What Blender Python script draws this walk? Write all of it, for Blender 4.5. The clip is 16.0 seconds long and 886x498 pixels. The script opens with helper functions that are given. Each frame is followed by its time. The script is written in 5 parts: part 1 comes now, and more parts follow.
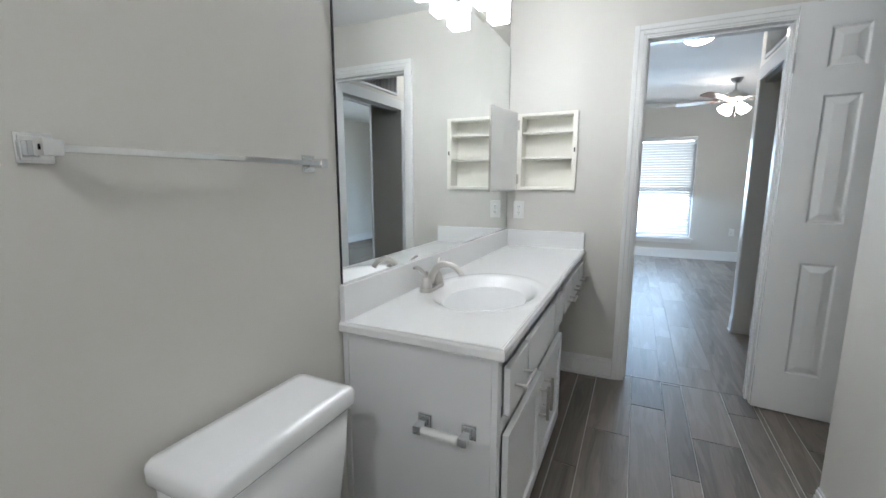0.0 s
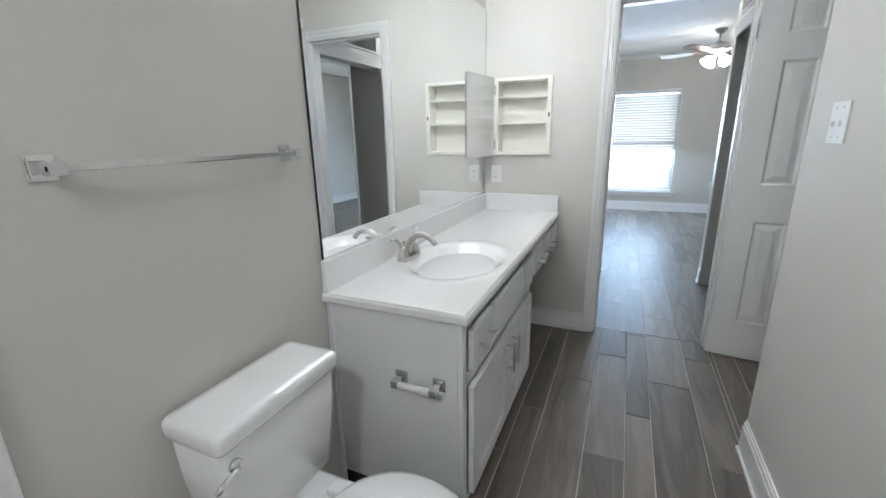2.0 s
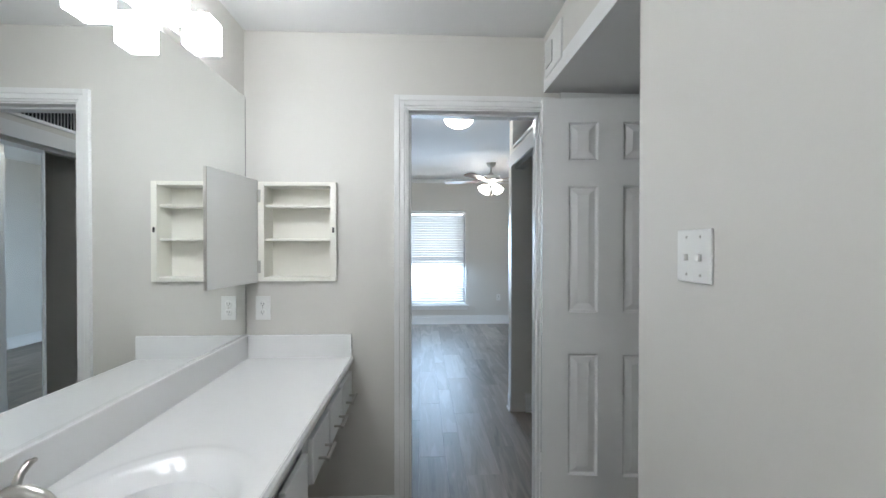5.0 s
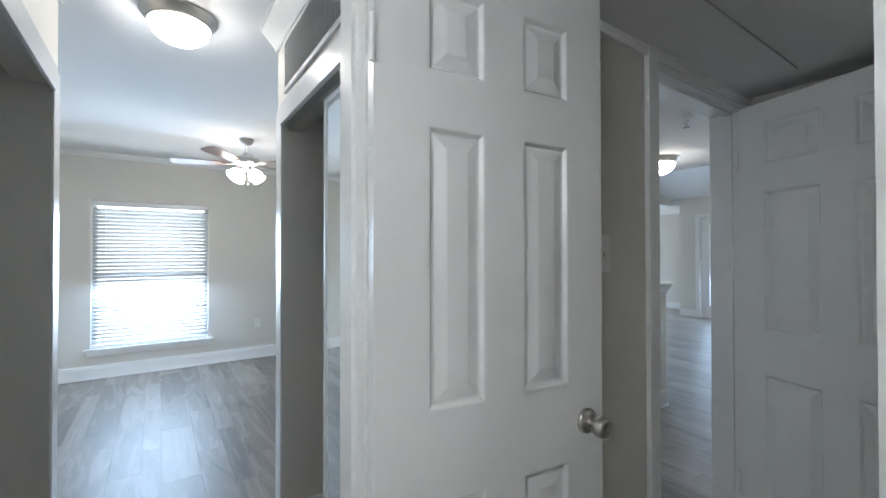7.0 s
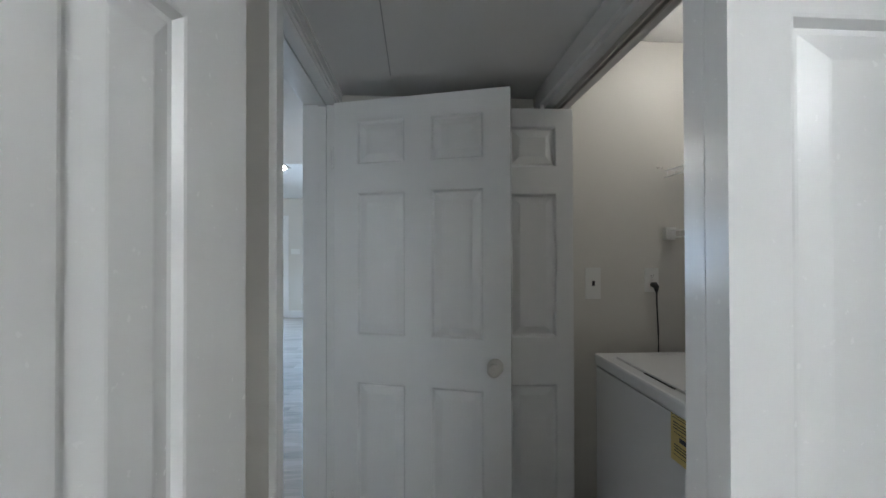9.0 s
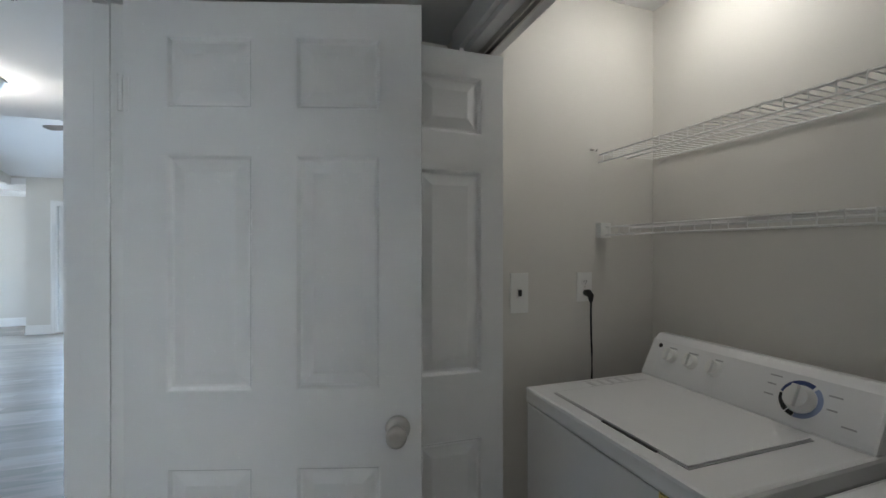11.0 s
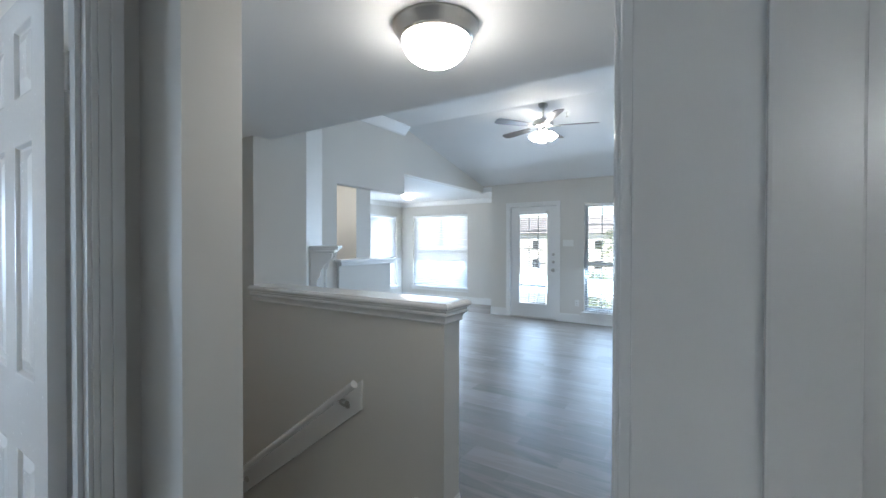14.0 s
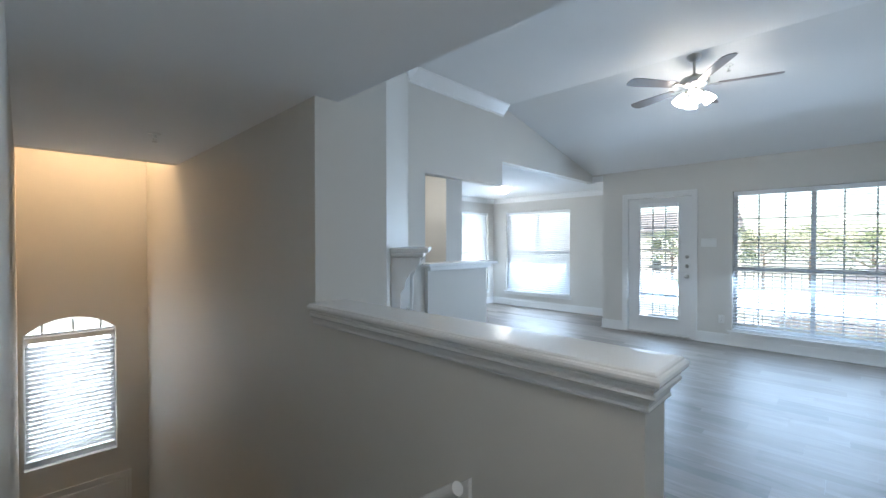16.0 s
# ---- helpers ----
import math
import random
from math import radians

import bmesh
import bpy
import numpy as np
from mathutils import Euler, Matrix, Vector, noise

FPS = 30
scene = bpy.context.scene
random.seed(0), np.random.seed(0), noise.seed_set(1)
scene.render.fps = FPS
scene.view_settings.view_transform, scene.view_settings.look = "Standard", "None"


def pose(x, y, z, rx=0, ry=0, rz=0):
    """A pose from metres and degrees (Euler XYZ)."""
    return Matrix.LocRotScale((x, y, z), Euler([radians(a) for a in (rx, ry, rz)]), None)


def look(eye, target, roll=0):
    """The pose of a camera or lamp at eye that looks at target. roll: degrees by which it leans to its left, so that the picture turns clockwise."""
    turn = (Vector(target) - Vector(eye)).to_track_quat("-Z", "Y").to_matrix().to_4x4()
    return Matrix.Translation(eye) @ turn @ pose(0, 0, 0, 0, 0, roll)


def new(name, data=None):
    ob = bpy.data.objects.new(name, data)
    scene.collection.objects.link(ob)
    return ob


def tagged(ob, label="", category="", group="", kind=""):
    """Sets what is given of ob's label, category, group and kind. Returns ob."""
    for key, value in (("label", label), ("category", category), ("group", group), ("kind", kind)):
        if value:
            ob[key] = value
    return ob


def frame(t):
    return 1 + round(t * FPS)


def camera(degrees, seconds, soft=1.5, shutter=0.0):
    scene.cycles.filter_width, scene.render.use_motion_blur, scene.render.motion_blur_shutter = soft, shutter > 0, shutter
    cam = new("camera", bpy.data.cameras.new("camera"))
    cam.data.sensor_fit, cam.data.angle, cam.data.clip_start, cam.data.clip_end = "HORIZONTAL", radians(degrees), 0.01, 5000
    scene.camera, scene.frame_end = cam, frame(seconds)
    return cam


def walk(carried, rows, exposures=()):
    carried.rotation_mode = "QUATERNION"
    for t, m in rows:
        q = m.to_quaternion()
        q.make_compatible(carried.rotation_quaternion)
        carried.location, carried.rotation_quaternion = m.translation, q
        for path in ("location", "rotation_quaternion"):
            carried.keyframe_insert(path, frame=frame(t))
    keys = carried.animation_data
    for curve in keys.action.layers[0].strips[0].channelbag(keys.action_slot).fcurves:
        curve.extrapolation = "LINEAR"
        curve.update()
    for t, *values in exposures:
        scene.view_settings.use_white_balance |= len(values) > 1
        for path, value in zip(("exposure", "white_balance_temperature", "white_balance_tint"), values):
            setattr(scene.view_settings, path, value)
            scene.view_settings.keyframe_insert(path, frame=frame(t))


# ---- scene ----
EXPOSURES = [(0.0, 2.35), (2.0, 2.38), (3.5, 2.2), (6.5, 2.38), (7.0, 2.56), (7.5, 2.72), (8.0, 2.78), (9.0, 2.85), (11.5, 3.1), (12.5, 3.0), (13.5, 2.88), (14.0, 2.68), (14.5, 2.55), (15.5, 2.62), (16.0, 2.58)]
cam = camera(93.87, 16.0)
ROWS = [
    (0.0, 0.010, 0.006, 1.237, 80.88, -0.06, 24.97),
    (0.5, 0.026, -0.028, 1.274, 74.72, -0.01, 25.01),
    (1.0, 0.058, -0.077, 1.308, 71.56, 0.49, 24.54),
    (1.5, 0.087, -0.088, 1.314, 70.56, 0.98, 24.00),
    (2.0, 0.118, -0.065, 1.327, 74.56, 1.04, 23.49),
    (2.5, 0.130, -0.056, 1.336, 80.56, 0.98, 23.35),
    (3.0, 0.098, -0.022, 1.349, 85.24, 0.68, 22.74),
    (3.5, 0.067, 0.056, 1.373, 87.95, 0.32, 17.50),
    (4.0, 0.051, 0.200, 1.367, 89.39, 0.11, 8.34),
    (6.5, 0.219, 1.608, 1.362, 90.42, -0.21, -21.13),
    (7.0, 0.303, 1.908, 1.378, 90.58, 0.08, -34.58),
    (7.5, 0.402, 2.122, 1.382, 90.17, 0.24, -50.29),
    (8.0, 0.515, 2.255, 1.386, 90.28, -0.24, -64.99),
    (8.5, 0.603, 2.332, 1.390, 90.70, 0.10, -80.96),
    (9.0, 0.717, 2.364, 1.393, 90.48, 0.15, -93.75),
    (11.5, 1.439, 2.284, 1.412, 89.88, -0.01, -109.22),
    (12.0, 1.597, 2.356, 1.404, 89.59, -0.17, -96.28),
    (12.5, 1.772, 2.449, 1.406, 89.50, -0.31, -81.85),
    (13.0, 1.974, 2.531, 1.408, 89.37, -0.31, -71.21),
    (13.5, 2.187, 2.660, 1.397, 89.33, -0.20, -63.98),
    (14.0, 2.345, 2.824, 1.391, 89.36, -0.14, -57.29),
    (14.5, 2.484, 3.031, 1.385, 89.39, -0.03, -51.30),
    (15.0, 2.648, 3.236, 1.398, 89.40, 0.01, -50.28),
    (15.5, 2.836, 3.407, 1.393, 89.33, 0.03, -49.69),
    (16.0, 2.987, 3.538, 1.399, 89.31, -0.00, -45.60),
]
walk(cam, [(t, pose(x, y, z, rx, ry, rz)) for t, x, y, z, rx, ry, rz in ROWS], EXPOSURES)

# ---- world and light ----
world = bpy.data.worlds.new("world")
scene.world = world
world.use_nodes = True
wn = world.node_tree
sky = wn.nodes.new("ShaderNodeTexSky")
sky.sky_type = 'NISHITA'
sky.sun_disc = False
sky.sun_elevation = radians(50)
sky.sun_rotation = radians(200)
wn.nodes["Background"].inputs[1].default_value = 0.09
wn.links.new(sky.outputs[0], wn.nodes["Background"].inputs[0])
sun_data = bpy.data.lights.new("sun", 'SUN')
sun_data.energy, sun_data.angle, sun_data.color = 3.4, radians(0.6), (1.0, 0.95, 0.88)
sun = new("sun", sun_data)
sun.matrix_world = look((0, 0, 10), (2.2, 1.5, 6.8))


def area(name, m, sx, sy, watts, colour):
    d = bpy.data.lights.new(name, 'AREA')
    d.shape, d.size, d.size_y, d.energy, d.color = 'RECTANGLE', sx, sy, watts, colour
    ob = new(name, d)
    ob.matrix_world = m
    return ob


SKY_BLUE = (0.50, 0.72, 1.0)
SKY_WHITE = (0.86, 0.93, 1.0)
area("window_light_bedroom", look((0.26, 7.72, 1.2), (0.26, 6.2, 0.0)), 1.05, 1.45, 17, SKY_BLUE)
area("sky_light_bedroom", look((0.26, 8.06, 1.15), (0.26, 0, 1.15)), 1.1, 1.6, 4.5, SKY_WHITE)
area("window_light_living", look((9.74, 3.88, 1.2), (7.4, 3.88, 0.0)), 1.6, 1.7, 12, SKY_BLUE)
area("window_light_door", look((9.78, 5.63, 1.15), (7.4, 5.63, 0.2)), 0.5, 1.5, 5, SKY_BLUE)
area("window_light_dining", look((10.8, 8.43, 1.2), (8.6, 8.43, 0.0)), 1.4, 1.5, 15, SKY_BLUE)
area("sky_light_dining", look((11.1, 8.43, 1.2), (0, 8.43, 1.2)), 1.55, 1.7, 7, SKY_WHITE)
area("sky_light_dining_north", look((10.2, 9.8, 1.2), (10.2, 0, 1.2)), 0.95, 1.7, 7, SKY_WHITE)
area("window_light_stairs", look((3.36, 9.4, -0.1), (3.36, 0, -0.6)), 0.66, 1.2, 4, SKY_WHITE)


# ---- materials ----
def rgb(c):
    return (*c, 1.0)


def paint(name, colour, rough=0.5, grain=260.0, bump=0.04, vary=0.03, spec=0.5, coat=0.0, patch=2.2):
    m = bpy.data.materials.new(name)
    m.use_nodes = True
    t = m.node_tree
    n, l = t.nodes, t.links
    b = n["Principled BSDF"]
    co = n.new("ShaderNodeTexCoord")
    big = n.new("ShaderNodeTexNoise")
    big.inputs["Scale"].default_value, big.inputs["Detail"].default_value = patch, 4
    fine = n.new("ShaderNodeTexNoise")
    fine.inputs["Scale"].default_value, fine.inputs["Detail"].default_value = grain, 3
    for q in (big, fine):
        l.new(co.outputs["Object"], q.inputs["Vector"])
    ramp = n.new("ShaderNodeMapRange")
    ramp.inputs["To Min"].default_value, ramp.inputs["To Max"].default_value = 1 - vary, 1 + vary
    l.new(big.outputs["Fac"], ramp.inputs["Value"])
    mul = n.new("ShaderNodeVectorMath")
    mul.operation = 'SCALE'
    mul.inputs[0].default_value = colour
    l.new(ramp.outputs[0], mul.inputs["Scale"])
    l.new(mul.outputs[0], b.inputs["Base Color"])
    rr = n.new("ShaderNodeMapRange")
    rr.inputs["To Min"].default_value, rr.inputs["To Max"].default_value = max(rough - 0.06, 0.02), min(rough + 0.06, 1)
    l.new(fine.outputs["Fac"], rr.inputs["Value"])
    l.new(rr.outputs[0], b.inputs["Roughness"])
    if bump:
        bp = n.new("ShaderNodeBump")
        bp.inputs["Strength"].default_value, bp.inputs["Distance"].default_value = bump, 0.002
        l.new(fine.outputs["Fac"], bp.inputs["Height"])
        l.new(bp.outputs[0], b.inputs["Normal"])
    b.inputs["Specular IOR Level"].default_value = spec
    b.inputs["Coat Weight"].default_value = coat
    return m


def metal(name, colour, rough):
    m = paint(name, colour, rough, 400.0, 0.01, 0.04)
    m.node_tree.nodes["Principled BSDF"].inputs["Metallic"].default_value = 1.0
    return m


def emit(name, colour, strength):
    m = bpy.data.materials.new(name)
    m.use_nodes = True
    b = m.node_tree.nodes["Principled BSDF"]
    b.inputs["Base Color"].default_value = rgb((0.9, 0.9, 0.9))
    b.inputs["Emission Color"].default_value = rgb(colour)
    b.inputs["Emission Strength"].default_value = strength
    b.inputs["Roughness"].default_value = 0.3
    return m


WALL = paint("wall_paint", (0.668, 0.648, 0.608), 0.55, 140.0, 0.12, 0.02)
CEIL = paint("ceiling_paint", (0.81, 0.81, 0.805), 0.8, 120.0, 0.12, 0.02)
TRIM = paint("trim_paint", (0.83, 0.83, 0.82), 0.22, 60.0, 0.03, 0.015)
DOOR = paint("door_paint", (0.83, 0.83, 0.825), 0.25, 90.0, 0.06, 0.015)
CABINET = paint("cabinet_paint", (0.78, 0.785, 0.79), 0.3, 90.0, 0.05, 0.015)
MARBLE = paint("cultured_marble", (0.86, 0.86, 0.86), 0.12, 30.0, 0.0, 0.01, coat=0.4)
PORCELAIN = paint("porcelain", (0.85, 0.855, 0.86), 0.08, 20.0, 0.0, 0.01, coat=0.5)
CREAM = paint("cream_enamel", (0.87, 0.85, 0.78), 0.35, 80.0, 0.03, 0.02)
NICKEL = metal("brushed_nickel", (0.55, 0.53, 0.50), 0.3)
CHROME = metal("chrome", (0.78, 0.79, 0.80), 0.08)
PLASTIC = paint("white_plastic", (0.80, 0.80, 0.78), 0.35, 200.0, 0.0, 0.01)
DARK = paint("dark_gap", (0.02, 0.02, 0.02), 0.6)
MIRROR = metal("mirror_silver", (0.93, 0.95, 0.945), 0.004)
MIRROR.node_tree.nodes["Principled BSDF"].inputs["Roughness"].default_value = 0.0
for lk in list(MIRROR.node_tree.links):
    if lk.to_socket.name in ("Roughness", "Normal"):
        MIRROR.node_tree.links.remove(lk)
VANITY_GLOW = emit("vanity_glass", (0.93, 0.98, 1.04), 6.0)
DOME_GLOW = emit("dome_glass", (1.0, 0.975, 0.93), 4.8)
FAN_GLOW = emit("fan_glass", (1.0, 0.97, 0.92), 5.2)
# glow of an added fill dome; no such lamp is known in the bathroom
BATH_FILL_GLOW = emit("bath_fill_glass", (0.94, 0.98, 1.04), 9.5)
WARM_GLOW = emit("warm_glass", (1.0, 0.98, 0.94), 2.9)
ORANGE_GLOW = emit("orange_glass", (1.0, 0.68, 0.40), 18.0)
CARPET = paint("stair_carpet", (0.16, 0.14, 0.12), 0.95, 180.0, 0.8, 0.25)
GROUT = paint("grout", (0.56, 0.54, 0.50), 0.85, 300.0, 0.2, 0.1)
BLADE = paint("fan_blade_wood", (0.17, 0.085, 0.045), 0.35, 40.0, 0.05, 0.2)
BLADE_GREY = paint("fan_blade_grey", (0.16, 0.13, 0.115), 0.3, 40.0, 0.05, 0.15)
VINYL = paint("vinyl_frame", (0.82, 0.83, 0.84), 0.35, 80.0, 0.0, 0.01)
YELLOW = paint("yellow_label", (0.72, 0.58, 0.22), 0.6, 100.0, 0.0, 0.03)
INK = paint("black_ink", (0.02, 0.02, 0.02), 0.5, 100.0, 0.0, 0.0)
BLUE_INK = paint("blue_ink", (0.05, 0.08, 0.22), 0.5, 100.0, 0.0, 0.0)
PALE_INK = paint("pale_blue_ink", (0.30, 0.36, 0.55), 0.5, 100.0, 0.0, 0.0)
GREY_INK = paint("grey_ink", (0.42, 0.42, 0.43), 0.5, 100.0, 0.0, 0.0)
RUBBER = paint("black_rubber", (0.015, 0.015, 0.016), 0.55, 100.0, 0.0, 0.02)
SHINGLE = paint("roof_shingle", (0.16, 0.15, 0.15), 0.9, 9.0, 0.5, 0.25)
SIDING = paint("siding", (0.62, 0.60, 0.55), 0.7, 20.0, 0.1, 0.06)
LEAF = paint("leaf", (0.12, 0.16, 0.075), 0.6, 30.0, 0.1, 0.35)
BARK = paint("bark", (0.12, 0.09, 0.07), 0.9, 30.0, 0.6, 0.3)
GRASS = paint("pale_ground", (0.24, 0.25, 0.21), 0.9, 40.0, 0.5, 0.3)


def slat_material():
    m = bpy.data.materials.new("blind_slat")
    m.use_nodes = True
    t = m.node_tree
    b = t.nodes["Principled BSDF"]
    b.inputs["Base Color"].default_value = (0.84, 0.85, 0.86, 1)
    b.inputs["Roughness"].default_value = 0.45
    tr = t.nodes.new("ShaderNodeBsdfTranslucent")
    tr.inputs["Color"].default_value = (0.80, 0.84, 0.88, 1)
    mx = t.nodes.new("ShaderNodeMixShader")
    mx.inputs[0].default_value = 0.5
    t.links.new(b.outputs[0], mx.inputs[1])
    t.links.new(tr.outputs[0], mx.inputs[2])
    t.links.new(mx.outputs[0], t.nodes["Material Output"].inputs[0])
    return m


def glass_material():
    m = bpy.data.materials.new("window_glass")
    m.use_nodes = True
    t = m.node_tree
    b = t.nodes["Principled BSDF"]
    b.inputs["Base Color"].default_value = (0.97, 0.98, 0.98, 1)
    b.inputs["Roughness"].default_value = 0.0
    b.inputs["Transmission Weight"].default_value = 1.0
    b.inputs["IOR"].default_value = 1.45
    return m


def plank_material(name, per_island, r0, r1):
    """Grey-brown wood-look planks: streaked grain along y, each plank its own tone."""
    m = bpy.data.materials.new(name)
    m.use_nodes = True
    t = m.node_tree
    n, l = t.nodes, t.links
    b = n["Principled BSDF"]
    geo = n.new("ShaderNodeNewGeometry")
    if per_island:
        rnd = geo.outputs["Random Per Island"]
    else:
        rnd = n.new("ShaderNodeObjectInfo").outputs["Random"]
    off = n.new("ShaderNodeMath")
    off.operation = 'MULTIPLY'
    off.inputs[1].default_value = 37.0
    l.new(rnd, off.inputs[0])
    comb = n.new("ShaderNodeCombineXYZ")
    l.new(off.outputs[0], comb.inputs["X"])
    l.new(off.outputs[0], comb.inputs["Y"])
    add = n.new("ShaderNodeVectorMath")
    l.new(geo.outputs["Position"], add.inputs[0])
    l.new(comb.outputs[0], add.inputs[1])

    def noise_at(sx, sy, detail, rough, dist):
        mp = n.new("ShaderNodeVectorMath")
        mp.operation = 'MULTIPLY'
        mp.inputs[1].default_value = (sx, sy, 1.0)
        l.new(add.outputs[0], mp.inputs[0])
        q = n.new("ShaderNodeTexNoise")
        q.inputs["Scale"].default_value = 1.0
        q.inputs["Detail"].default_value, q.inputs["Roughness"].default_value = detail, rough
        q.inputs["Distortion"].default_value = dist
        l.new(mp.outputs[0], q.inputs["Vector"])
        return q.outputs["Fac"]
    broad = noise_at(9.0, 1.1, 4, 0.55, 1.4)
    fine = noise_at(120.0, 5.0, 4, 0.6, 0.3)
    band = n.new("ShaderNodeMath")
    band.operation = 'MULTIPLY'
    band.inputs[1].default_value = 34.0
    l.new(broad, band.inputs[0])
    ring = n.new("ShaderNodeMath")
    ring.operation = 'SINE'
    l.new(band.outputs[0], ring.inputs[0])
    ramp = n.new("ShaderNodeValToRGB")
    e = ramp.color_ramp.elements
    e[0].position, e[0].color = 0.25, (0.100, 0.083, 0.070, 1)
    e[1].position, e[1].color = 0.78, (0.245, 0.21, 0.18, 1)
    acc = broad
    for src, gain in ((fine, 0.42), (ring.outputs[0], 0.045), (rnd, 0.34)):
        k = n.new("ShaderNodeMath")
        k.operation = 'MULTIPLY_ADD'
        l.new(src, k.inputs[0])
        k.inputs[1].default_value = gain
        l.new(acc, k.inputs[2])
        acc = k.outputs[0]
    sub = n.new("ShaderNodeMath")
    sub.operation = 'SUBTRACT'
    sub.inputs[1].default_value = 0.36
    l.new(acc, sub.inputs[0])
    l.new(sub.outputs[0], ramp.inputs[0])
    l.new(ramp.outputs[0], b.inputs["Base Color"])
    rr = n.new("ShaderNodeMapRange")
    rr.inputs["To Min"].default_value, rr.inputs["To Max"].default_value = r0, r1
    l.new(fine, rr.inputs["Value"])
    l.new(rr.outputs[0], b.inputs["Roughness"])
    bp = n.new("ShaderNodeBump")
    bp.inputs["Strength"].default_value, bp.inputs["Distance"].default_value = 0.10, 0.0015
    l.new(fine, bp.inputs["Height"])
    l.new(bp.outputs[0], b.inputs["Normal"])
    return m


SLAT = slat_material()
GLASS = glass_material()
PLANK_TILE = plank_material("wood_look_tile", False, 0.40, 0.55)
PLANK = plank_material("vinyl_plank", False, 0.37, 0.50)
PLANK_FAR = plank_material("vinyl_plank_joined", True, 0.37, 0.50)


# ---- builders ----
def box(bm, x0, y0, z0, x1, y1, z1):
    v = [bm.verts.new(p) for p in ((x0, y0, z0), (x1, y0, z0), (x1, y1, z0), (x0, y1, z0), (x0, y0, z1), (x1, y0, z1), (x1, y1, z1), (x0, y1, z1))]
    for f in ((3, 2, 1, 0), (4, 5, 6, 7), (0, 1, 5, 4), (1, 2, 6, 5), (2, 3, 7, 6), (3, 0, 4, 7)):
        bm.faces.new([v[i] for i in f])
    return v


def mesh_of(name, bm, mat, smooth=False):
    bmesh.ops.recalc_face_normals(bm, faces=bm.faces)
    me = bpy.data.meshes.new(name)
    bm.to_mesh(me)
    bm.free()
    me.materials.append(mat)
    if smooth:
        me.shade_smooth()
    return me


def part(name, bm, mat, parent=None, label="", smooth=False, bevel=0.0, m=None):
    if bevel:
        bmesh.ops.recalc_face_normals(bm, faces=bm.faces)
        es = [e for e in bm.edges if len(e.link_faces) == 2 and e.calc_face_angle(0) > 0.6]
        bmesh.ops.bevel(bm, geom=es, offset=bevel, segments=2, profile=0.6, affect='EDGES', clamp_overlap=True)
    ob = new(name, mesh_of(name, bm, mat, smooth))
    if m is not None:
        ob.matrix_basis = m
    if parent is not None:
        ob.parent = parent
    if label:
        ob["label"] = label
    return ob


def boxes(name, mat, *bs, parent=None, label="", bevel=0.0, kind="", m=None):
    bm = bmesh.new()
    for b in bs:
        box(bm, *b)
    ob = part(name, bm, mat, parent, label, bevel=bevel, m=m)
    if kind:
        ob["kind"] = kind
    return ob


def thing(name, label, category, group="", m=None):
    ob = new(name)
    ob.empty_display_size = 0.1
    if m is not None:
        ob.matrix_basis = m
    return tagged(ob, label, category, group)


def wall(name, axis, c0, c1, a0, a1, z0, z1, holes=(), mat=None):
    """A wall slab between c0 and c1 across, a0 to a1 along, with holes (a0, a1, z0, z1) in order."""
    bs = []

    def add(p0, p1, q0, q1):
        if p1 - p0 > 1e-4 and q1 - q0 > 1e-4:
            bs.append((p0, c0, q0, p1, c1, q1) if axis == 'y' else (c0, p0, q0, c1, p1, q1))
    at = a0
    for h0, h1, k0, k1 in holes:
        add(at, h0, z0, z1)
        add(h0, h1, z0, k0)
        add(h0, h1, k1, z1)
        at = h1
    add(at, a1, z0, z1)
    return boxes(name, mat or WALL, *bs, kind="structure")


def cyl(bm, p, q, r0, r1=None, seg=16, caps=True):
    """A round bar or cone from p to q."""
    p, q = Vector(p), Vector(q)
    d = q - p
    m = Matrix.Translation((p + q) / 2) @ d.to_track_quat('Z', 'Y').to_matrix().to_4x4()
    bmesh.ops.create_cone(bm, cap_ends=caps, segments=seg, radius1=r0, radius2=r0 if r1 is None else r1, depth=d.length, matrix=m)


def lathe(bm, profile, centre=(0, 0, 0), seg=32, m=None):
    """A turned body round z from (radius, height) pairs."""
    m = m or Matrix.Translation(centre)
    rings = []
    for r, z in profile:
        if r < 1e-5:
            rings.append([bm.verts.new(m @ Vector((0, 0, z)))])
        else:
            rings.append([bm.verts.new(m @ Vector((r * math.cos(2 * math.pi * k / seg), r * math.sin(2 * math.pi * k / seg), z))) for k in range(seg)])
    for a, b in zip(rings, rings[1:]):
        for k in range(seg):
            k2 = (k + 1) % seg
            f = [a[k], a[k2], b[k2], b[k]] if len(a) > 1 and len(b) > 1 else ([a[0], b[k2], b[k]] if len(a) == 1 else [a[k], a[k2], b[0]])
            bm.faces.new(f)


def tube(bm, pts, radii, seg=12):
    """A round tube along points."""
    pts = [Vector(p) for p in pts]
    rings = []
    for i, p in enumerate(pts):
        d = (pts[min(i + 1, len(pts) - 1)] - pts[max(i - 1, 0)]).normalized()
        q = d.to_track_quat('Z', 'Y').to_matrix()
        r = radii[i] if isinstance(radii, (list, tuple)) else radii
        rings.append([bm.verts.new(p + q @ Vector((r * math.cos(2 * math.pi * k / seg), r * math.sin(2 * math.pi * k / seg), 0))) for k in range(seg)])
    for a, b in zip(rings, rings[1:]):
        for k in range(seg):
            bm.faces.new([a[k], a[(k + 1) % seg], b[(k + 1) % seg], b[k]])
    bm.faces.new(rings[0][::-1])
    bm.faces.new(rings[-1])


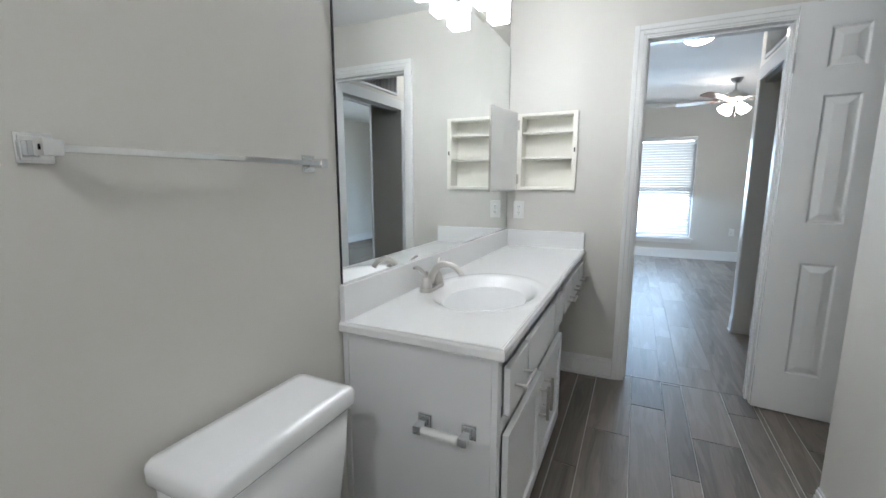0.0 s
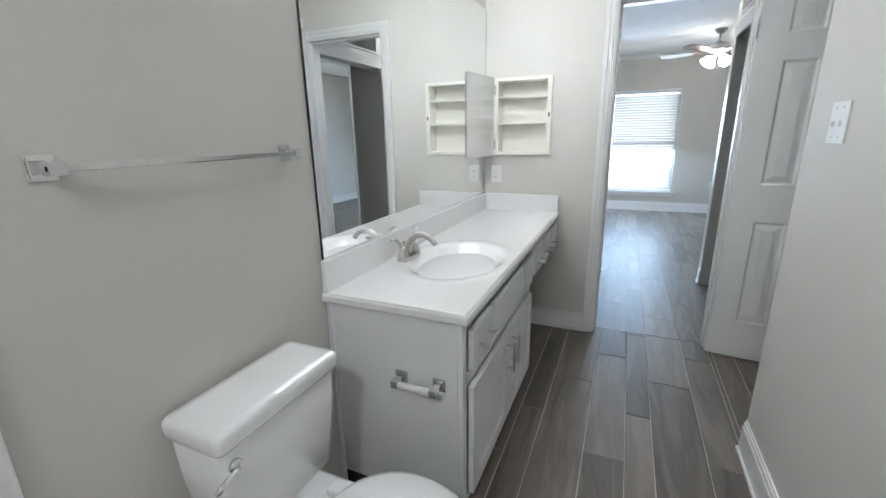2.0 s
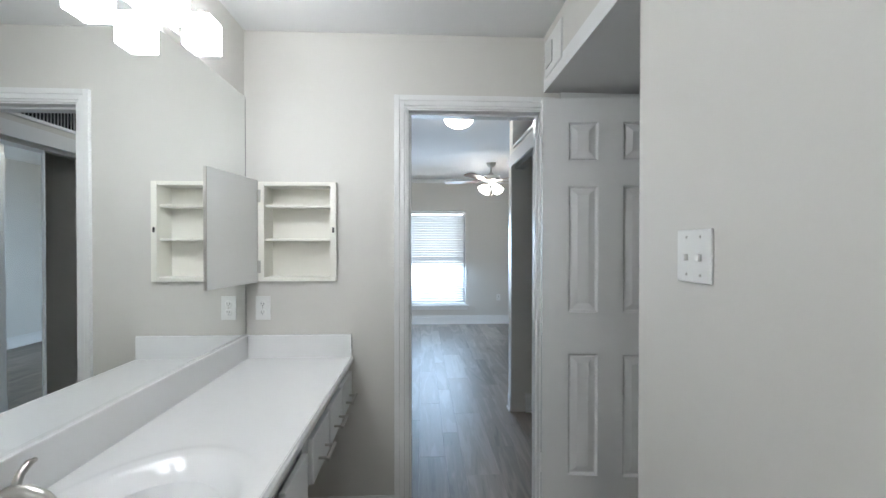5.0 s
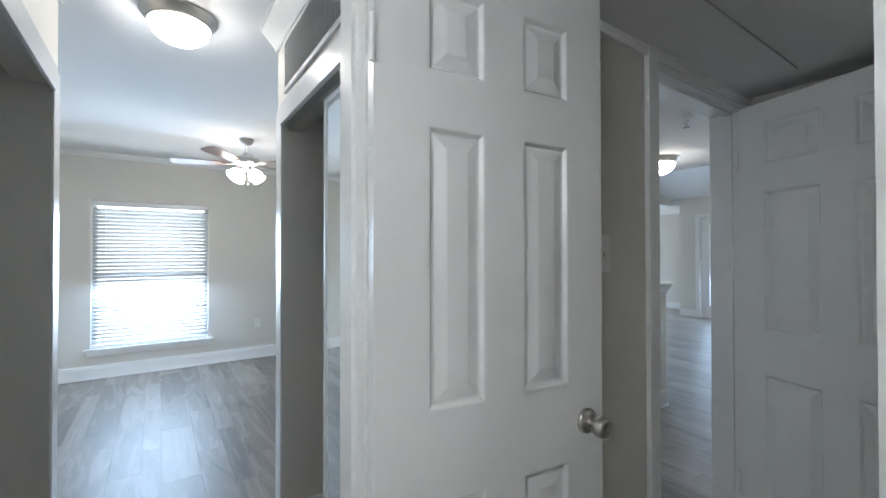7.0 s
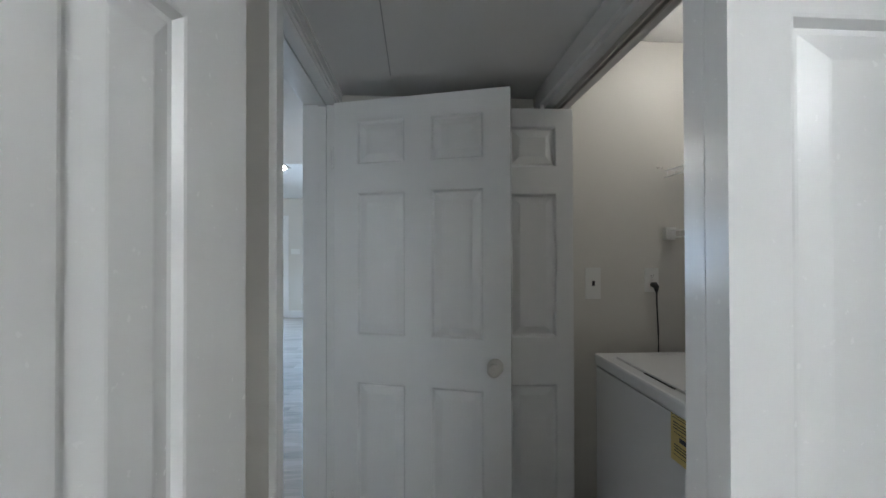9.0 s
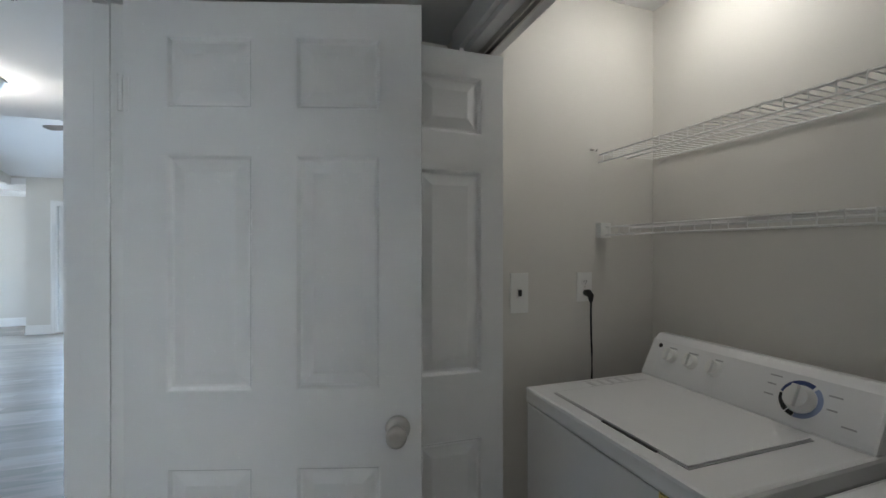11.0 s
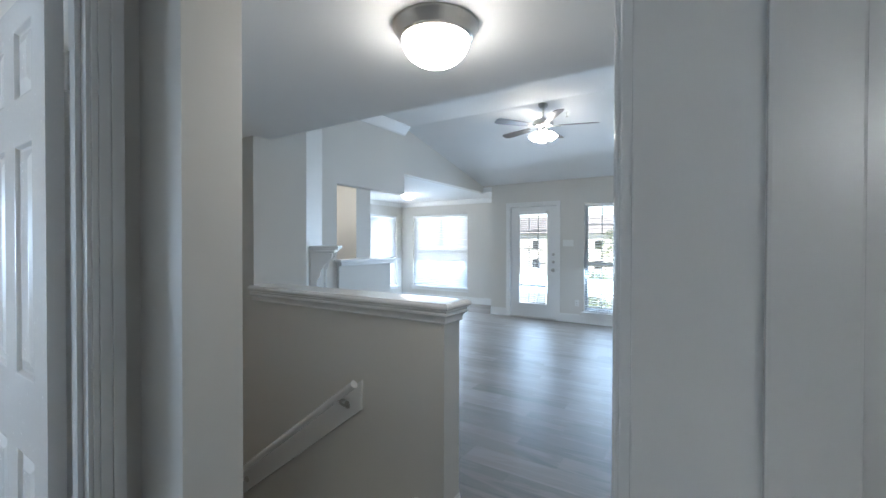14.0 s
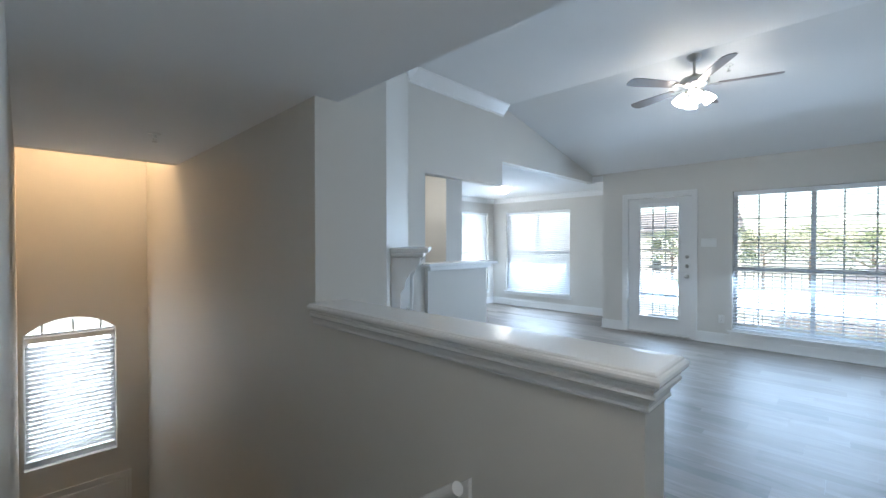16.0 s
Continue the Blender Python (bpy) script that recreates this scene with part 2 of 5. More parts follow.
def prism(bm, outline, h0, h1, m=None):
    """An outline in x, y pulled up from h0 to h1."""
    m = m or Matrix()
    lo = [bm.verts.new(m @ Vector((x, y, h0))) for x, y in outline]
    hi = [bm.verts.new(m @ Vector((x, y, h1))) for x, y in outline]
    bm.faces.new(lo[::-1])
    bm.faces.new(hi)
    for k in range(len(lo)):
        k2 = (k + 1) % len(lo)
        bm.faces.new([lo[k], lo[k2], hi[k2], hi[k]])


def side_prism(bm, outline, x0, x1):
    """An outline in y, z pulled along x."""
    prism(bm, outline, x0, x1, Matrix(((0, 0, 1, 0), (1, 0, 0, 0), (0, 1, 0, 0), (0, 0, 0, 1))))

# ---- structure ----
HC, BC, RC, LC = 2.11, 2.40, 2.50, 3.14      # ceilings: hall, bathroom, bedroom, living
W0, W1 = 2.72, 2.862                         # the wall between bathroom and hall
boxes("floor", GROUT, (-2.2, 2.72, -0.12, 2.9, 8.0, -0.003), (-0.9, -1.6, -0.12, 0.79, 2.72, -0.003), (0.79, 0.76, -0.12, 2.78, 2.72, -0.003), (2.9, 2.72, -0.12, 4.12, 3.9, -0.003), (4.12, 2.62, -0.12, 10.0, 9.75, -0.003), (10.0, 6.4, -0.12, 11.05, 9.75, -0.003), kind="structure")
FLOOR_OB = bpy.data.objects["floor"]
wall("wall_west", 'x', -0.90, -0.785, -1.5, W0, 0, 2.6)
wall("wall_bath_north", 'y', W0, W1, -0.90, 4.3, 0, 2.6, [(-0.695, -0.364, 1.20, 1.66), (-0.01, 0.68, 0, 2.045), (1.82, 2.63, 0, 2.078)])
wall("wall_partition", 'x', 0.68, 0.79, -1.5, 1.80, 0, 2.6)
wall("wall_laundry_front", 'y', 1.69, 1.80, 0.79, 2.66, 0, 2.6, [(1.055, 2.52, 0, 2.045)])
wall("wall_laundry_east", 'x', 2.66, 2.78, 0.76, W0, 0, 2.6)
wall("wall_laundry_back", 'y', 0.76, 0.87, 0.79, 2.66, 0, 2.6)
wall("wall_bath_south", 'y', -1.6, -1.5, -0.9, 0.79, 0, 2.6)
boxes("ceiling", CEIL, (-0.785, -1.5, BC, 0.68, W0, BC + 0.1), kind="structure")
boxes("ceiling_vestibule", CEIL, (0.68, 1.80, 2.125, 2.66, W0, 2.2), kind="structure")
boxes("soffit_face", WALL, (0.68, 1.80, 2.2, 0.79, W0, 2.6), kind="structure")
boxes("ceiling_laundry", CEIL, (0.79, 0.87, 2.42, 2.66, 1.69, 2.5), kind="structure")
boxes("ceiling_seam", GREY_INK, (1.15, 2.465, 2.122, 2.43, 2.4685, 2.1255), kind="structure")
# bedroom passage with a closet on either side, and the bedroom
wall("wall_closet_west", 'x', -0.145, -0.035, W1, 4.18, 0, 2.6, [(2.97, 4.07, 0, 2.03)])
wall("wall_closet_east", 'x', 0.806, 0.916, W1, 4.12, 0, 2.6, [(2.97, 4.02, 0, 2.03)])
wall("wall_closet_east_end", 'y', 4.02, 4.12, 0.916, 2.05, 0, 2.6)
wall("wall_closet_west_end", 'y', 4.07, 4.18, -0.9, -0.145, 0, 2.6)
wall("wall_closet_east_back", 'x', 1.45, 1.56, W1, 4.02, 0, 2.6)
wall("wall_closet_west_back", 'x', -0.9, -0.8, W1, 4.07, 0, 2.6)
wall("wall_bedroom_north", 'y', 7.84, 8.0, -2.2, 2.86, 0, 2.6, [(-0.30, 0.83, 0.33, 1.97)])
wall("wall_bedroom_west", 'x', -2.2, -2.1, W1, 7.84, 0, 2.6)
boxes("ceiling_bedroom", CEIL, (-2.2, W1, RC, 2.86, 7.84, RC + 0.1), kind="structure")
# hall and stairwell
wall("wall_stair_west", 'x', 2.815, 2.96, 3.83, 9.15, -2.7, 3.1)
wall("wall_hall_north", 'y', 4.04, 4.15, 2.05, 2.815, 0, 2.6, [(2.065, 2.725, 0, 2.045)])
wall("wall_hall_west", 'x', 1.56, 1.66, W1, 4.04, 0, 2.6)
wall("wall_hall_north_end", 'y', 4.04, 4.15, 1.56, 2.05, 0, 2.6)
wall("wall_half", 'x', 3.98, 4.12, 3.866, 5.37, -2.7, 1.085)
wall("wall_column", 'x', 3.98, 4.41, 5.37, 6.68, -2.7, 3.3)
wall("wall_stair_east", 'x', 3.98, 4.41, 6.68, 9.15, -2.7, 3.3)
boxes("ceiling_hall", CEIL, (1.66, W1, HC, 4.11, 4.04, HC + 0.1), (2.96, 4.04, HC, 4.11, 5.37, HC + 0.1), (2.96, 5.37, HC, 3.98, 7.8, HC + 0.1), kind="structure")
boxes("ceiling_stair", CEIL, (2.96, 7.9, 3.0, 3.98, 9.15, 3.1), kind="structure")
boxes("wall_stair_drop", WALL, (2.96, 7.8, HC, 3.98, 7.9, 3.1), kind="structure")
boxes("wall_hall_bulkhead", WALL, (4.01, 2.7, HC + 0.1, 4.11, 5.37, 3.3), kind="structure")
# stair foot with its arched window
AX0, AX1, AZ0, AZ1, ARISE = 2.995, 3.70, -0.79, 0.51, 0.15


def arch_pts(x0, x1, z, rise, n=14):
    c, half = (x0 + x1) / 2, (x1 - x0) / 2
    rad = (half * half + rise * rise) / (2 * rise)
    return [(c + half * (1 - 2 * k / n), z + math.sqrt(max(rad * rad - (half * (1 - 2 * k / n)) ** 2, 0)) - (rad - rise)) for k in range(n + 1)]


bm = bmesh.new()
for b in ((2.86, 9.15, -2.7, AX0, 9.27, 3.1), (AX1, 9.15, -2.7, 4.41, 9.27, 3.1), (AX0, 9.15, -2.7, AX1, 9.27, AZ0), (AX0, 9.15, AZ1 + ARISE, AX1, 9.27, 3.1)):
    box(bm, *b)
arc = arch_pts(AX0, AX1, AZ1, ARISE)
for (xa, za), (xb, zb) in zip(arc, arc[1:]):
    prism(bm, [(xa, za), (xb, zb), (xb, AZ1 + ARISE), (xa, AZ1 + ARISE)], -9.27, -9.15, Matrix(((1, 0, 0, 0), (0, 0, -1, 0), (0, 1, 0, 0), (0, 0, 0, 1))))
tagged(part("wall_stair_foot", bm, WALL), kind="structure")
# living room, dining room
LX, RY = 9.85, 2.76
wall("wall_living_south", 'y', 2.62, RY, 4.3, LX, 0, 3.3)
wall("wall_living_east", 'x', LX, LX + 0.15, 2.62, 6.49, 0, 3.0, [(3.02, 4.68, 0.20, 2.12), (5.165, 6.10, 0, 2.13)])
boxes("ceiling_living", CEIL, (4.11, 2.62, LC, 7.28, 6.68, LC + 0.1), kind="structure")
bm = bmesh.new()
side_prism(bm, [(2.62, LC), (6.68, LC), (6.68, LC + 0.1), (2.62, LC + 0.1)], 7.28, 9.92)
for v in bm.verts:
    v.co.z -= (v.co.x - 7.28) * 0.222
tagged(part("ceiling_slope", bm, CEIL), kind="structure")
wall("wall_kitchen_head", 'y', 6.68, 6.80, 4.41, 7.27, 2.14, 3.3)
wall("wall_kitchen_side", 'y', 6.68, 6.80, 4.41, 5.93, 0, 2.14)
wall("wall_dining_head", 'y', 6.68, 6.80, 7.27, LX, 2.445, 3.3)
wall("wall_dining_east", 'x', 10.90, 11.05, 6.40, 9.6, 0, 3.0, [(7.63, 9.23, 0.33, 2.12)])
wall("wall_dining_north", 'y', 9.6, 9.75, 4.41, 11.05, 0, 3.0, [(9.70, 10.69, 0.33, 2.12)])
wall("wall_dining_return", 'y', 6.40, 6.49, LX + 0.15, 10.90, 0, 3.0)
wall("wall_pantry", 'x', 7.20, 7.53, 7.6, 9.6, 0, 2.445)
boxes("ceiling_kitchen", CEIL, (4.41, 6.80, 2.445, 10.90, 9.6, 2.54), (LX + 0.15, 6.49, 2.445, 10.90, 6.80, 2.54), (LX, 6.49, 2.445, LX + 0.15, 6.68, 2.54), kind="structure")
# unseen filler blocks above the dining ceiling, added to close a sun leak
boxes("sun_block_dining_corner", WALL, (LX, 6.49, 2.54, LX + 0.15, 6.80, 3.0), (LX + 0.15, 6.49, 2.54, 10.9, 6.58, 3.0), kind="structure")
# unseen slab over all the ceilings, added to keep the sun out
boxes("roof", CEIL, (-2.3, -1.7, 3.36, 11.1, 9.85, 3.46), kind="structure")
wall("wall_pony", 'y', 6.64, 6.76, 5.93, 6.90, 0, 1.165)
# corner chimney breast at 45 degrees
bm = bmesh.new()
prism(bm, [(4.41, 5.37), (5.70, 6.68), (4.41, 6.68)], 0, 3.3)
tagged(part("wall_chimney_breast", bm, WALL), kind="structure")


# ---- trim ----
def casing(name, axis, face, out, a0, a1, top, w=0.062, z0=0.0):
    """Door trim round an opening a0..a1 on the plane face, standing out to the side out (+1, -1)."""
    bm = bmesh.new()

    def add(p0, p1, q0, q1, t):
        c0, c1 = sorted((face, face + out * t))
        box(bm, *((p0, c0, q0, p1, c1, q1) if axis == 'y' else (c0, p0, q0, c1, p1, q1)))
    for t, i, o in ((0.019, w * 0.58, w), (0.014, w * 0.2, w * 0.58), (0.009, 0.0, w * 0.2)):
        add(a0 - o, a0 - i, z0, top + o, t)
        add(a1 + i, a1 + o, z0, top + o, t)
        add(a0 - i, a1 + i, top + i, top + o, t)
    return tagged(part(name, bm, TRIM, bevel=0.002), kind="structure")


def jamb(name, axis, c0, c1, a0, a1, top, stop=None):
    """The lining of a doorway, with a stop strip."""
    bs = []

    def add(p0, p1, q0, q1, d0, d1):
        bs.append((p0, d0, q0, p1, d1, q1) if axis == 'y' else (d0, p0, q0, d1, p1, q1))
    t = 0.018
    add(a0 - t, a0, 0, top + t, c0 - 0.001, c1 + 0.001)
    add(a1, a1 + t, 0, top + t, c0 - 0.001, c1 + 0.001)
    add(a0, a1, top, top + t, c0 - 0.001, c1 + 0.001)
    if stop:
        add(a0, a0 + 0.011, 0, top, *stop)
        add(a1 - 0.011, a1, 0, top, *stop)
        add(a0 + 0.011, a1 - 0.011, top - 0.011, top, *stop)
    return boxes(name, TRIM, *bs, kind="structure", bevel=0.0015)


def base_run(x0, y0, x1, y1, nx, ny, h=0.13, z=0.0):
    """Baseboard along a wall face, standing out along (nx, ny)."""
    bm = bmesh.new()
    for t, a, b in ((0.014, 0.0, h * 0.78), (0.010, h * 0.78, h * 0.92), (0.006, h * 0.92, h), (0.024, 0.0, 0.016)):
        xs, ys = sorted((x0, x1)), sorted((y0, y1))
        if nx:
            xs = sorted((x0, x0 + nx * t))
        if ny:
            ys = sorted((y0, y0 + ny * t))
        box(bm, xs[0], ys[0], z + a, xs[1], ys[1], z + b)
    return tagged(part("baseboard", bm, TRIM, bevel=0.002), kind="structure")


def crown(name, x0, y0, x1, y1, nx, ny, top, d=0.10):
    """Crown moulding under a ceiling along a wall face: a stepped cove."""
    bm = bmesh.new()
    prof = [(0, -d), (0.012, -d), (0.016, -d * 0.85), (d * 0.45, -d * 0.5), (d * 0.78, -d * 0.16), (d * 0.8, -0.012), (d * 0.86, -0.012), (d * 0.86, 0), (0, 0)]
    m = []
    for (x, y) in ((x0, y0), (x1, y1)):
        m.append([bm.verts.new((x + nx * a, y + ny * a, top + b)) for a, b in prof])
    for k in range(len(prof)):
        k2 = (k + 1) % len(prof)
        bm.faces.new([m[0][k], m[0][k2], m[1][k2], m[1][k]])
    bm.faces.new(m[0])
    bm.faces.new(m[1][::-1])
    return tagged(part(name, bm, TRIM), kind="structure")


# the bathroom doorway
jamb("door_jamb_bath", 'y', W0, W1, 0.008, 0.662, 2.03, (W0 + 0.045, W0 + 0.08))
casing("trim_bath_door", 'y', W0, -1, -0.002, 0.672, 2.037)
casing("trim_bath_door_back", 'y', W1, 1, -0.002, 0.672, 2.037, w=0.03)
# the doorway to the hall
jamb("door_jamb_hall", 'y', W0, W1, 1.838, 2.612, 2.06, (W0 + 0.045, W0 + 0.08))
casing("trim_hall_door", 'y', W0, -1, 1.83, 2.617, 2.067, w=0.085)
boxes("trim_vestibule_ceiling", TRIM, (0.76, W0 - 0.016, 2.088, 1.744, W0 - 0.0005, 2.1249), kind="structure", bevel=0.004)
casing("trim_hall_door_back", 'y', W1, 1, 1.83, 2.62, 2.067, w=0.06)
# the bedroom door in the hall
jamb("door_jamb_bedroom", 'y', 4.04, 4.15, 2.083, 2.707, 2.03, (4.07, 4.105))
casing("trim_bedroom_door", 'y', 4.04, -1, 2.075, 2.715, 2.037)
# laundry opening with a flat header and its track
boxes("trim_laundry", TRIM, (1.055, 1.80, 0, 1.07, 1.815, 2.06), (2.505, 1.80, 0, 2.52, 1.815, 2.06), (0.98, 1.80, 2.045, 2.57, 1.818, 2.1235), kind="structure", bevel=0.002)
boxes("trim_laundry_lining", TRIM, (1.055, 1.69, 2.026, 2.52, 1.80, 2.0445), (1.0551, 1.691, 0, 1.069, 1.799, 2.026), (2.506, 1.691, 0, 2.5199, 1.799, 2.026), kind="structure")
boxes("trim_laundry_track", NICKEL, (1.07, 1.735, 2.008, 2.5, 1.741, 2.0265), (1.07, 1.755, 2.008, 2.5, 1.761, 2.0265), kind="structure")
# living room door
jamb("door_jamb_patio", 'x', LX, LX + 0.15, 5.183, 6.082, 2.112)
casing("trim_patio_door", 'x', LX, -1, 5.175, 6.09, 2.12, w=0.075)
# closet headers: flat trim over the openings
boxes("trim_closet_east", TRIM, (0.790, 2.97, 2.005, 0.8055, 4.02, 2.10), (0.798, 4.022, 0, 0.8055, 4.118, 2.10), kind="structure", bevel=0.002)
boxes("trim_closet_west", TRIM, (-0.0345, 2.97, 2.005, -0.019, 4.07, 2.10), (-0.0345, 4.072, 0, -0.027, 4.178, 2.10), kind="structure", bevel=0.002)
boxes("closet_track", NICKEL, (0.83, 2.97, 1.985, 0.90, 4.02, 2.0295), kind="structure")

base_run(-0.30, W0, -0.065, W0, 0, -1)
base_run(-0.785, W0, -0.30, W0, 0, -1)
base_run(0.68, 0.3, 0.68, 1.80, -1, 0, h=0.15)
base_run(0.68, 1.80, 1.055, 1.80, 0, 1)
base_run(0.74, W0, 1.77, W0, 0, -1)
base_run(2.66, 1.82, 2.66, W0, -1, 0)
base_run(-2.1, 7.84, 2.86, 7.84, 0, -1, h=0.15)
base_run(2.815, 4.15, 2.815, 7.84, -1, 0, h=0.15)
base_run(-2.1, 4.18, -2.1, 7.84, 1, 0, h=0.15)
base_run(0.806, 4.12, 2.05, 4.12, 0, 1, h=0.15)
base_run(0.806, 4.022, 0.806, 4.12, -1, 0, h=0.15)
base_run(-0.9, 4.18, -0.035, 4.18, 0, 1, h=0.15)
base_run(-0.035, 4.072, -0.035, 4.18, 1, 0, h=0.15)
base_run(0.916, 4.02, 1.45, 4.02, 0, -1, h=0.15)
base_run(2.65, W1, 4.3, W1, 0, 1, h=0.15)
base_run(4.3, RY, LX, RY, 0, 1, h=0.15)
base_run(4.3, RY, 4.3, W1, 1, 0, h=0.15)
base_run(LX, RY, LX, 5.1, -1, 0, h=0.15)
base_run(LX, 6.165, LX, 6.49, -1, 0, h=0.15)
base_run(LX, 6.49, 10.90, 6.49, 0, 1, h=0.15)
base_run(10.90, 6.49, 10.90, 9.6, -1, 0, h=0.15)
base_run(7.53, 9.6, 10.90, 9.6, 0, -1, h=0.15)
base_run(3.98, 3.866, 4.12, 3.866, 0, -1, h=0.15)
base_run(4.12, 3.866, 4.12, 5.37, 1, 0, h=0.15)
base_run(2.815, 3.83, 2.815, 4.04, -1, 0, h=0.15)
base_run(2.815, 3.83, 2.96, 3.83, 0, -1, h=0.15)
base_run(2.785, 4.04, 2.815, 4.04, 0, -1, h=0.15)
crown("trim_crown_east", 0.806, W1, 0.806, 4.12, -1, 0, RC)
crown("trim_crown_west", -0.035, W1, -0.035, 4.18, 1, 0, RC)
crown("trim_crown_bed_north", -2.1, 7.84, 2.86, 7.84, 0, -1, RC, 0.06)
crown("trim_crown_living_north", 4.41, 6.68, 7.28, 6.68, 0, -1, LC, 0.13)
crown("trim_crown_living_south", 4.3, RY, 7.28, RY, 0, 1, LC, 0.13)
crown("trim_crown_chimney", 4.41, 5.37, 5.70, 6.68, 0.7071, -0.7071, LC, 0.13)
crown("trim_crown_dining_east", 10.90, 6.49, 10.90, 9.6, -1, 0, 2.445, 0.10)
crown("trim_crown_dining_north", 7.53, 9.6, 10.90, 9.6, 0, -1, 2.445, 0.10)

# half wall cap: a bullnosed board on a cove moulding, mitred round the end
def cap_round(name, x0, x1, y0, y1, profile, lid=False):
    """A moulding profile (out, z) run round three sides of a wall end, mitred at the corners."""
    bm = bmesh.new()
    rings = [[bm.verts.new((x + sx * d, y + sy * d, z)) for d, z in profile] for x, y, sx, sy in ((x0, y1, -1, 0), (x0, y0, -1, -1), (x1, y0, 1, -1), (x1, y1, 1, 0))]
    for a, b in zip(rings, rings[1:]):
        for k in range(len(profile) - 1):
            bm.faces.new([a[k], a[k + 1], b[k + 1], b[k]])
    if lid:
        bm.faces.new([g_[-1] for g_ in rings])
        bm.faces.new([g_[0] for g_ in rings])
    return tagged(part(name, bm, TRIM), kind="structure")


cap_round("trim_half_wall_moulding", 3.98, 4.12, 3.866, 5.37, [(0.0, 1.016), (0.010, 1.016), (0.013, 1.021), (0.010, 1.027), (0.011, 1.035), (0.015, 1.044), (0.022, 1.052), (0.031, 1.058), (0.031, 1.066), (0.027, 1.071), (0.030, 1.079), (0.026, 1.0852), (0.0, 1.0854)])
cap_round("trim_half_wall_cap", 3.98, 4.12, 3.866, 5.37, [(0.0, 1.0856), (0.036, 1.0856), (0.041, 1.088), (0.044, 1.094), (0.044, 1.102), (0.041, 1.108), (0.036, 1.110), (0.034, 1.114), (0.029, 1.117), (0.0, 1.1175)], lid=True)
boxes("trim_pony_cap", TRIM, (5.88, 6.56, 1.166, 7.03, 6.84, 1.20), kind="structure", bevel=0.006)
boxes("trim_pony_moulding", TRIM, (5.93, 6.60, 1.12, 6.94, 6.6399, 1.1655), (6.9001, 6.64, 1.12, 6.94, 6.76, 1.1655), kind="structure", bevel=0.006)

# stairs down to the entry
bm = bmesh.new()
N, RUN, RISE = 13, 0.262, 0.195
for k in range(N):
    y0 = 3.90 + RUN * k
    z = -RISE * (k + 1)
    box(bm, 2.9601, y0, -2.75, 3.9799, y0 + RUN, z)
tagged(part("stairs", bm, CARPET, bevel=0.012), kind="structure")
boxes("stair_nosing", CARPET, (2.9601, 3.862, -0.10, 3.9799, 3.8999, -0.002), kind="structure", bevel=0.008)
boxes("floor_entry", GROUT, (2.86, 7.30, -2.8, 4.41, 9.27, -2.70), kind="structure")
SLOPE = RISE / RUN
for nm, xa, xb in (("skirt_east", 3.966, 3.9795), ("skirt_west", 2.9605, 2.974)):
    bm = bmesh.new()
    side_prism(bm, [(3.866, 0.15), (4.03, 0.15), (7.3, 0.15 - SLOPE * 3.27), (7.3, -0.25 - SLOPE * 3.27), (3.866, -0.14)], xa, xb)
    tagged(part("trim_" + nm, bm, TRIM, bevel=0.003), kind="structure")


# ---- doors ----
ROWS6 = ((0.235, 0.835), (1.035, 1.655), (1.775, 1.965))
ROWS_BIFOLD = ((0.235, 0.835), (1.03, 1.645), (1.755, 1.93))


def panel_mesh(w, h, t):
    """A raised panel with its sticking, both faces: w wide along x, h high, t thick along y."""
    bm = bmesh.new()
    for s in (1, -1):
        rings = []
        for i, d in ((0, 0.0), (0.004, 0.001), (0.011, 0.010), (0.017, 0.0105), (0.045, 0.0025), (0.048, 0.002)):
            y = s * (t / 2 - d)
            rings.append([bm.verts.new(p) for p in ((i, y, i), (w - i, y, i), (w - i, y, h - i), (i, y, h - i))])
        for a, b in zip(rings, rings[1:]):
            for k in range(4):
                bm.faces.new([a[k], a[(k + 1) % 4], b[(k + 1) % 4], b[k]])
        bm.faces.new(rings[-1])
    return bm


